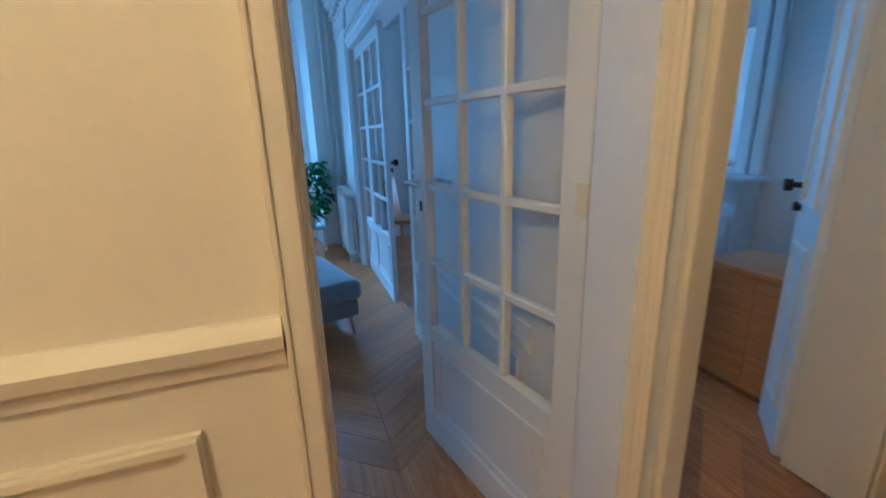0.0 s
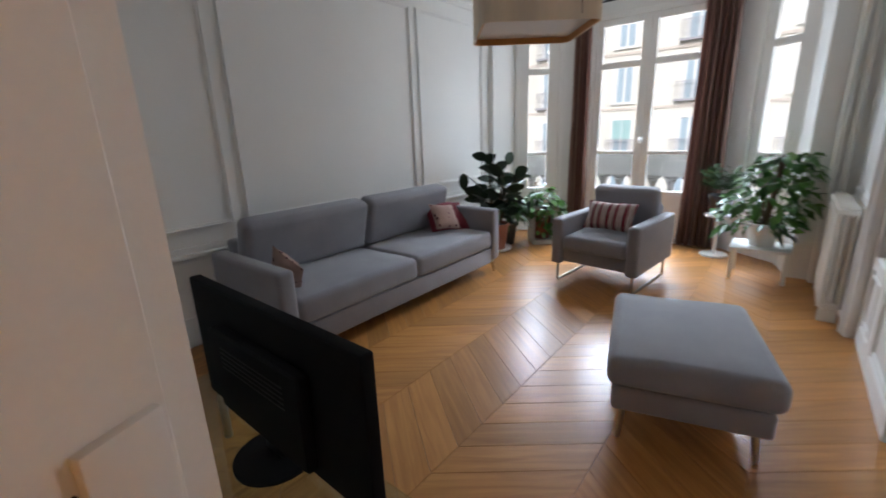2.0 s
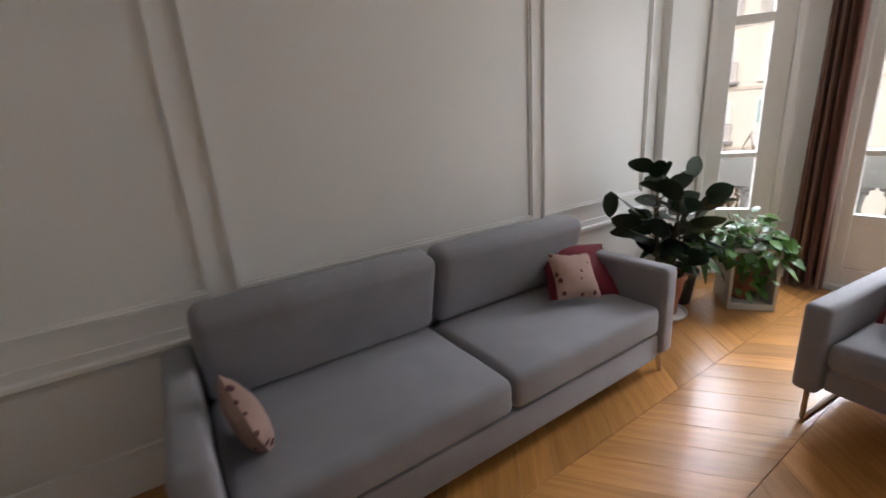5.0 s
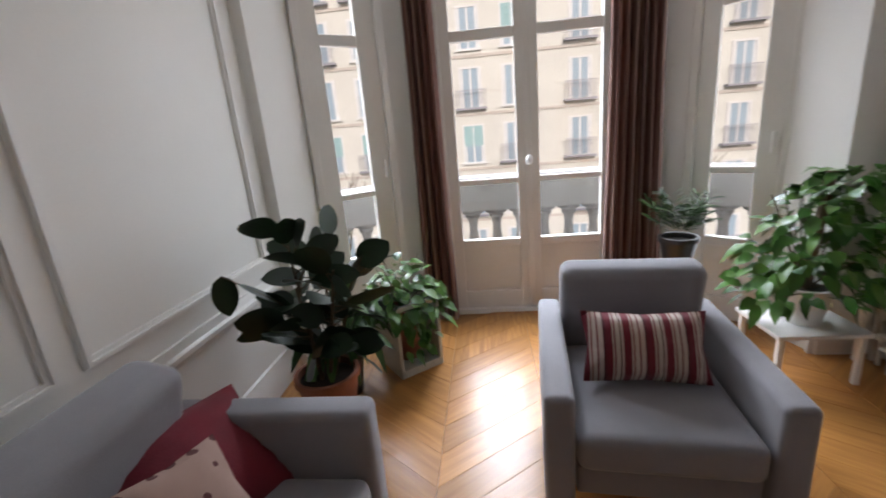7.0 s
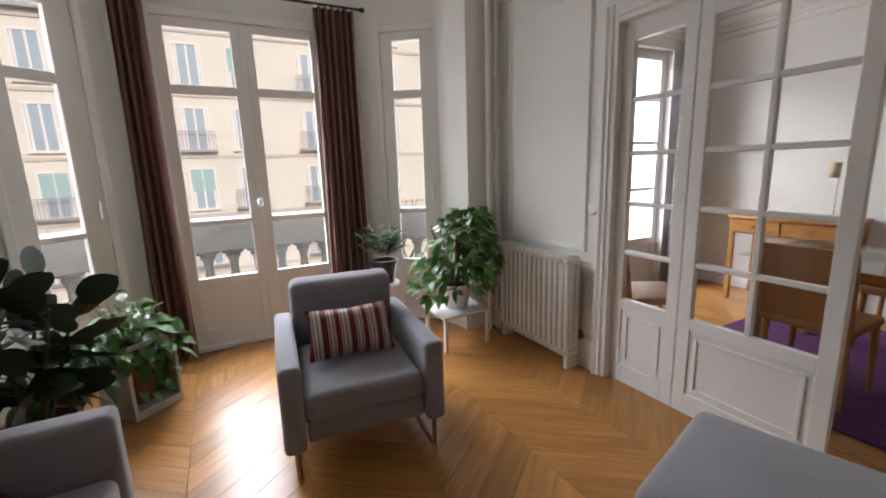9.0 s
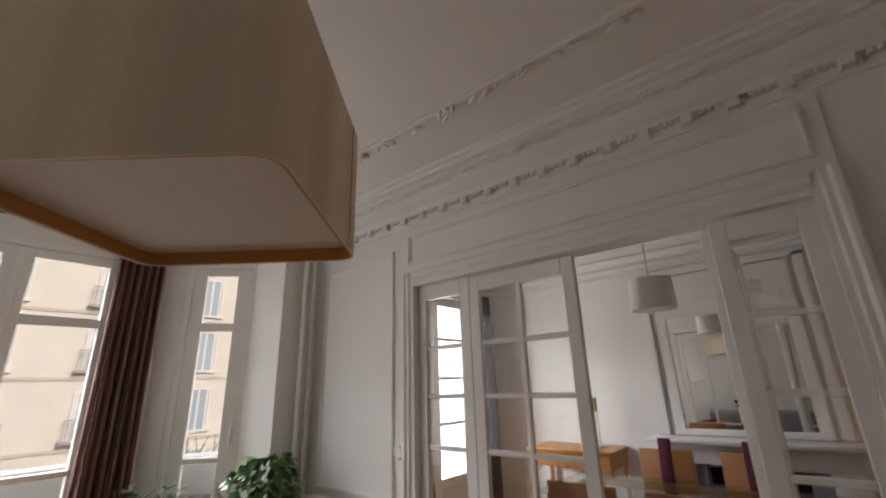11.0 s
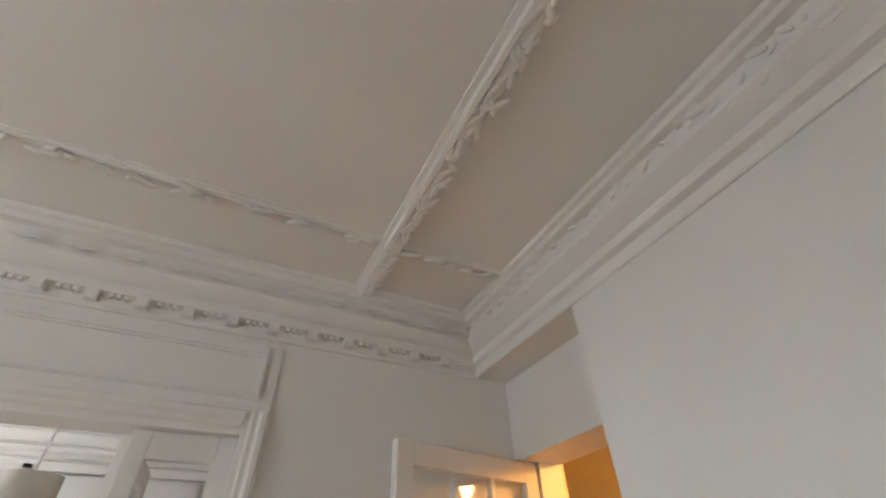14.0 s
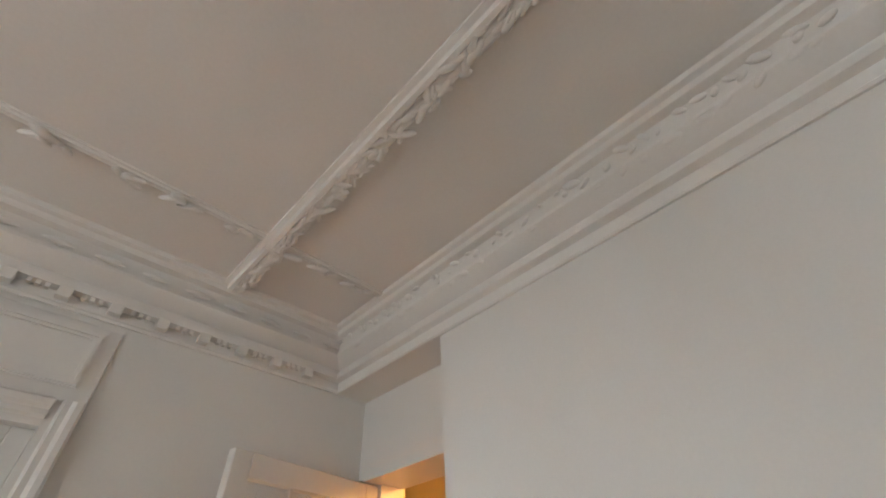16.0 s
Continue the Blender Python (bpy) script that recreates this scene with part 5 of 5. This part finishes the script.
# rug, table, chairs
rg = thing("rug", pose(4.95, 2.25, 0), "purple wool rug under the dining table", "rug")
part("pile", boxes((-0.95, 0.95, -1.2, 1.2, 0.002, 0.016), bevel=0.004, seg=1), PURPLE, rg)
tb = thing("dining_table", pose(4.95, 2.25, 0.016), "glass topped dining table with oak legs", "dining table")
part("glass_top", boxes((-0.45, 0.45, -0.90, 0.90, 0.725, 0.737)), TABLEGLASS, tb, smooth=0)
part("apron", boxes((-0.40, -0.375, -0.80, 0.80, 0.65, 0.72), (0.375, 0.40, -0.80, 0.80, 0.65, 0.72), (-0.375, 0.375, -0.80, -0.775, 0.65, 0.72), (-0.375, 0.375, 0.775, 0.80, 0.65, 0.72)), TANWOOD, tb)
for sx in (-1, 1):
    for sy in (-1, 1):
        part("leg", boxes((sx * 0.38 - 0.03, sx * 0.38 + 0.03, sy * 0.79 - 0.03, sy * 0.79 + 0.03, 0, 0.72), bevel=0.004, seg=1), TANWOOD, tb)


def chair(m, plum):
    c = thing("dining_chair", m, "tan leather dining chair with oak legs" if not plum else "tan leather dining chair with a plum cloth band over the back", "chair", "chairs round the dining table")
    part("seat", rounded(-0.22, 0.22, -0.22, 0.22, 0.42, 0.475, 0.015, 3), LEATHER, c)
    b = rounded(-0.22, 0.22, -0.014, 0.014, 0.0, 0.44, 0.010, 2)
    turn(b, pose(0, 0.21, 0.47, -8 + 16 * 0, 0, 0))
    part("backrest", b, LEATHER, c)
    for sx in (-1, 1):
        for sy in (-1, 1):
            part("leg", cyls(((sx * 0.19, sy * 0.19, 0.43), (sx * 0.205, sy * 0.205, 0), 0.02, 0.014)), TANWOOD, c)
    if plum:
        pb = rounded(-0.05, 0.05, -0.022, 0.022, 0.05, 0.53, 0.006, 2)
        turn(pb, pose(0, 0.21, 0.47, -8, 0, 0))
        part("cloth_band", pb, PLUM, c, "plum cloth band")
    return c


ch1 = chair(pose(4.40, 2.62, 0.016, 0, 0, 90), False)
copy_thing(ch1, pose(4.38, 1.98, 0.016, 0, 0, 84))
copy_thing(ch1, pose(4.05, 3.52, 0, 0, 0, 60))
ch2 = chair(pose(5.50, 2.52, 0.016, 0, 0, -90), True)
copy_thing(ch2, pose(5.52, 1.90, 0.016, 0, 0, -94))
# desk and its lamp
dk = thing("desk", pose(6.02, 3.46, 0), "light oak desk with two drawers against the wall", "desk")
part("desktop", rounded(-0.26, 0.26, -0.46, 0.46, 0.83, 0.86, 0.006, 2), TANWOOD, dk)
part("body", boxes((-0.24, 0.25, -0.44, 0.44, 0.69, 0.83)), TANWOOD, dk)
for s in (-1, 1):
    y0, y1 = sorted((s * 0.01, s * 0.43))
    dr = part("drawer", boxes((-0.252, -0.2405, y0, y1, 0.70, 0.82), bevel=0.002, seg=1), TANWOOD, dk)
    part("knob", cyls(((-0.252, (y0 + y1) / 2, 0.76), (-0.27, (y0 + y1) / 2, 0.76), 0.01)), BROWNWOOD, dr)
for sx in (-0.22, 0.22):
    for sy in (-0.42, 0.42):
        part("leg", boxes((sx - 0.02, sx + 0.02, sy - 0.02, sy + 0.02, 0, 0.69), bevel=0.003, seg=1), TANWOOD, dk)
dl = thing("desk_lamp", pose(6.10, 3.22, 0.86), "slim desk lamp with a small white shade", "desk lamp")
part("base", lathe([(0.07, 0), (0.07, 0.012), (0.02, 0.02)], 24), STEEL, dl)
part("pole", cyls(((0, 0, 0.01), (0, 0, 0.40), 0.006), ((0, 0, 0.40), (-0.06, 0.02, 0.42), 0.005)), STEEL, dl)
part("shade", turn(lathe([(0.05, 0), (0.035, 0.13)], 24), pose(-0.06, 0.02, 0.36, 8, 0, 0)), LINEN, dl)
cb = thing("low_cabinet", pose(5.07, 0.22, 0, 0, 0, 0), "plain oak low cabinet behind the dining room door", "cabinet")
part("body", boxes((-0.2, 0.2, -0.32, 0.28, 0.04, 0.66), bevel=0.004, seg=1), TANWOOD, cb)
part("plinth", boxes((-0.18, 0.18, -0.30, 0.26, 0, 0.04)), BROWNWOOD, cb)
part("top", rounded(-0.21, 0.21, -0.33, 0.29, 0.66, 0.685, 0.004, 2), TANWOOD, cb)
for k in (0, 1):
    dd = part("door", boxes((-0.214, -0.202, -0.31 + k * 0.295, -0.02 + k * 0.295, 0.06, 0.64), bevel=0.002, seg=1), TANWOOD, cb)

# ---------- outside ----------
solid("ground", boxes((-600, 600, 5.9, 900, -9.4, -9.0)), ASPHALT, "street and ground below the windows", "ground")
slab = solid("balcony_floor", prism([(CX - 2.2, 5.15), (CX - 1.2, 6.35), (CX + 1.2, 6.35), (CX + 2.2, 5.15), (CX + 1.63, 5.07), (CX + 0.9, 5.62), (CX - 0.9, 5.62), (CX - 1.63, 5.07)], -0.25, 0.02), STONE, "stone balcony floor", "balcony floor")
solid("wall_outside_west", join(boxes((-3, -0.2, 5.0, 5.3, -9, 3.6)), boxes((DX + 0.2, 8, 4.6, 5.3, -9, 3.6))), FACADE2, "outer house wall beside the bay", "wall")


def baluster():
    return lathe([(0.10, 0), (0.10, 0.025), (0.08, 0.05), (0.055, 0.11), (0.040, 0.20), (0.037, 0.27), (0.048, 0.335), (0.068, 0.36), (0.062, 0.385), (0.10, 0.40), (0.10, 0.43)], 14)


bal = thing("balustrade", pose(0, 0, 0.02), "old stone balcony balustrade with turned balusters", "balustrade")
bme = mesh_of("baluster", baluster(), STONE)


def run(p0, p1, n):
    p0, p1 = Vector(p0), Vector(p1)
    d = (p1 - p0)
    ln = d.length
    a = math.degrees(math.atan2(d.y, d.x))
    for nm, z0, z1, hw in (("handrail", 0.67, 0.98, 0.13), ("plinth", 0.0, 0.24, 0.12)):
        b = boxes((-0.04, ln + 0.04, -hw, hw, z0, z1), bevel=0.02)
        turn(b, pose(p0.x, p0.y, 0, 0, 0, a))
        part(nm, b, STONE, bal)
    for k in range(n):
        o = new("baluster", bme)
        o.parent = bal
        o.location = p0 + d * ((k + 0.5) / n) + Vector((0, 0, 0.24))


run((CX - 1.0, 6.15, 0), (CX + 1.0, 6.15, 0), 9)
run((CX - 2.0, 5.35, 0), (CX - 1.15, 6.05, 0), 5)
run((CX + 1.15, 6.05, 0), (CX + 2.0, 5.35, 0), 5)

# the house across the street
FY = 27.0
hs = thing("apartment_building", pose(0, FY, -9.7), "cream rendered apartment building across the street", "building")
part("wall", boxes((-26, 62, 0.0, 10, 0, 27)), FACADE, hs)
part("roof", boxes((-26.4, 62.4, -0.4, 10, 27, 27.6)), FACADE2, hs)
for z in range(1, 9):
    part("string_course", boxes((-26, 62, -0.06, 0, z * 3.0 - 0.10, z * 3.0 + 0.05)), FACADE2, hs)
frame_me = mesh_of("window_frame", boxes((-0.62, -0.52, -0.05, 0.06, 0, 2.1), (0.52, 0.62, -0.05, 0.06, 0, 2.1), (-0.52, 0.52, -0.05, 0.06, 2.0, 2.1), (-0.05, 0.05, -0.03, 0.06, 0, 2.0), (-0.5, -0.40, -0.02, 0.06, 0, 2.0), (0.40, 0.5, -0.02, 0.06, 0, 2.0), (-0.7, 0.7, -0.16, 0.0, -0.12, 0)), WINFRAME)
pane_me = mesh_of("pane", boxes((-0.52, 0.52, -0.012, -0.004, 0, 2.0)), DARKPANE, 0)
blind_me = mesh_of("blind", boxes((-0.52, 0.52, -0.03, -0.015, 0.9, 2.0)), SHUTTER, 0)
rail_me = mesh_of("balcony_rail", boxes(*[(q - 0.012, q + 0.012, -0.32, -0.30, 0.0, 0.85) for q in np.linspace(-0.8, 0.8, 12)], (-0.82, 0.82, -0.33, -0.29, 0.85, 0.89), (-0.85, 0.85, -0.36, 0.0, -0.14, -0.02)), GREYSTONE)
r3 = random.Random(8)
COLS = [(g * 8.2 + o, k) for g in range(-3, 8) for k, o in enumerate((0.8, 3.1, 6.65))]
for x, col in COLS:
    for fl_ in range(1, 9):
        z = fl_ * 3.0 + 0.35
        w = new("window", pane_me)
        w.parent, w.location = hs, (x, 0, z)
        o = new("frame", frame_me)
        o.parent = w
        if r3.random() < 0.35 and col != 2:
            o = new("blind", blind_me)
            o.parent = w
        if col == 2 or r3.random() < 0.3:
            o = new("balcony", rail_me)
            o.parent, o.location = hs, (x, 0, z)


def bare_tree(x, y, seed):
    rr = random.Random(seed)
    tr = thing("street_tree", pose(x, y, -9.0), "bare winter street tree", "tree")
    segs = []

    def grow(p, d, ln, r, depth):
        q = p + d * ln
        segs.append((tuple(p), tuple(q), r, r * 0.65))
        if depth == 0:
            return
        for k in range(3 if depth > 2 else 2):
            nd = (d + Vector((rr.uniform(-0.7, 0.7), rr.uniform(-0.7, 0.7), rr.uniform(0.0, 0.5)))).normalized()
            grow(q, nd, ln * rr.uniform(0.6, 0.8), r * 0.62, depth - 1)
    part("trunk", cyls(((0, 0, 0), (0, 0, 4.2), 0.2, 0.14)), STEM, tr)
    for k in range(3):
        grow(Vector((0, 0, 4.1)), Vector((rr.uniform(-0.5, 0.5), rr.uniform(-0.5, 0.5), 1)).normalized(), 1.9, 0.09, 4)
    part("crown", cyls(*segs, n=5), STEM, tr)


bare_tree(6.2, 14.5, 3)
bare_tree(-4.5, 15.0, 5)

# ---------- parquet boards, laid in chevrons ----------
CWID, PW, SL = 0.51, 0.19, 0.40    # column width, board rise along y, slant over a column


def board(sgn):
    g = 0.0007
    x0, x1 = g, CWID - g
    rise = SL * sgn
    bm = bmesh.new()
    b = 0.0010
    def ring(z, e):
        return [bm.verts.new(v) for v in ((x0 + e, (rise if sgn < 0 else 0) * 0 + g + e, z), (x1 - e, rise + g + e, z), (x1 - e, rise + PW - g - e, z), (x0 + e, PW - g - e, z))]
    lo, hi = ring(-0.012, 0), ring(-b, 0)
    tp = ring(0.0, b)
    for a, c in ((lo, hi), (hi, tp)):
        for i in range(4):
            bm.faces.new((a[i], a[(i + 1) % 4], c[(i + 1) % 4], c[i]))
    bm.faces.new(tp)
    bmesh.ops.recalc_face_normals(bm, faces=bm.faces[:])
    return bm


def oriented(name, sgn):
    """Board mesh turned so that its own y runs along the grain."""
    bm = board(sgn)
    a = math.atan2(SL * sgn, CWID)
    m = Matrix.Rotation(math.pi / 2 - a, 4, "Z")
    turn(bm, m)
    return mesh_of(name, bm, OAK, 0), Matrix.Rotation(a - math.pi / 2, 4, "Z")


meshes = [oriented("plank", 1), oriented("plank", -1)]
near, rest = [], []
ncol = int((DX + 0.2 + 0.5) / CWID) + 1
for c in range(ncol):
    x = -0.51 + c * CWID
    k = (c + 1) % 2
    y = -2.3 if x < 3.5 else -0.6
    while y < (5.0 if x < 3.4 else 4.75):
        yy = y if k == 0 else y + SL
        (near if (0.2 < x < 3.2 and 0.3 < y < 4.4) else rest).append((x, yy, k))
        y += PW
near.sort(key=lambda q: (q[0] - 1.7) ** 2 + (q[1] - 2.6) ** 2)
rest += near[300:]
for x, y, k in near[:300]:
    me, m = meshes[k]
    o = new("plank", me)
    o.parent = floor
    o.matrix_local = Matrix.Translation((x, y, 0)) @ m
V, F = [], []
bases = []
for me, m in meshes:
    bases.append(([m @ v.co for v in me.vertices], [tuple(p.vertices) for p in me.polygons]))
for x, y, k in rest:
    vs, fs = bases[k]
    o = len(V)
    V += [(v.x + x, v.y + y, v.z) for v in vs]
    F += [tuple(i + o for i in f) for f in fs]
me = bpy.data.meshes.new("outer_planks")
me.from_pydata(V, [], F)
OAK2 = wood_mat("oak_parquet_outer", (0.30, 0.125, 0.035), (0.52, 0.25, 0.075), 0.33, 0.13, 0.22, along=1)
me.materials.append(OAK2)
o = tagged(new("outer_planks", me), kind="stuff")
o.parent = floor
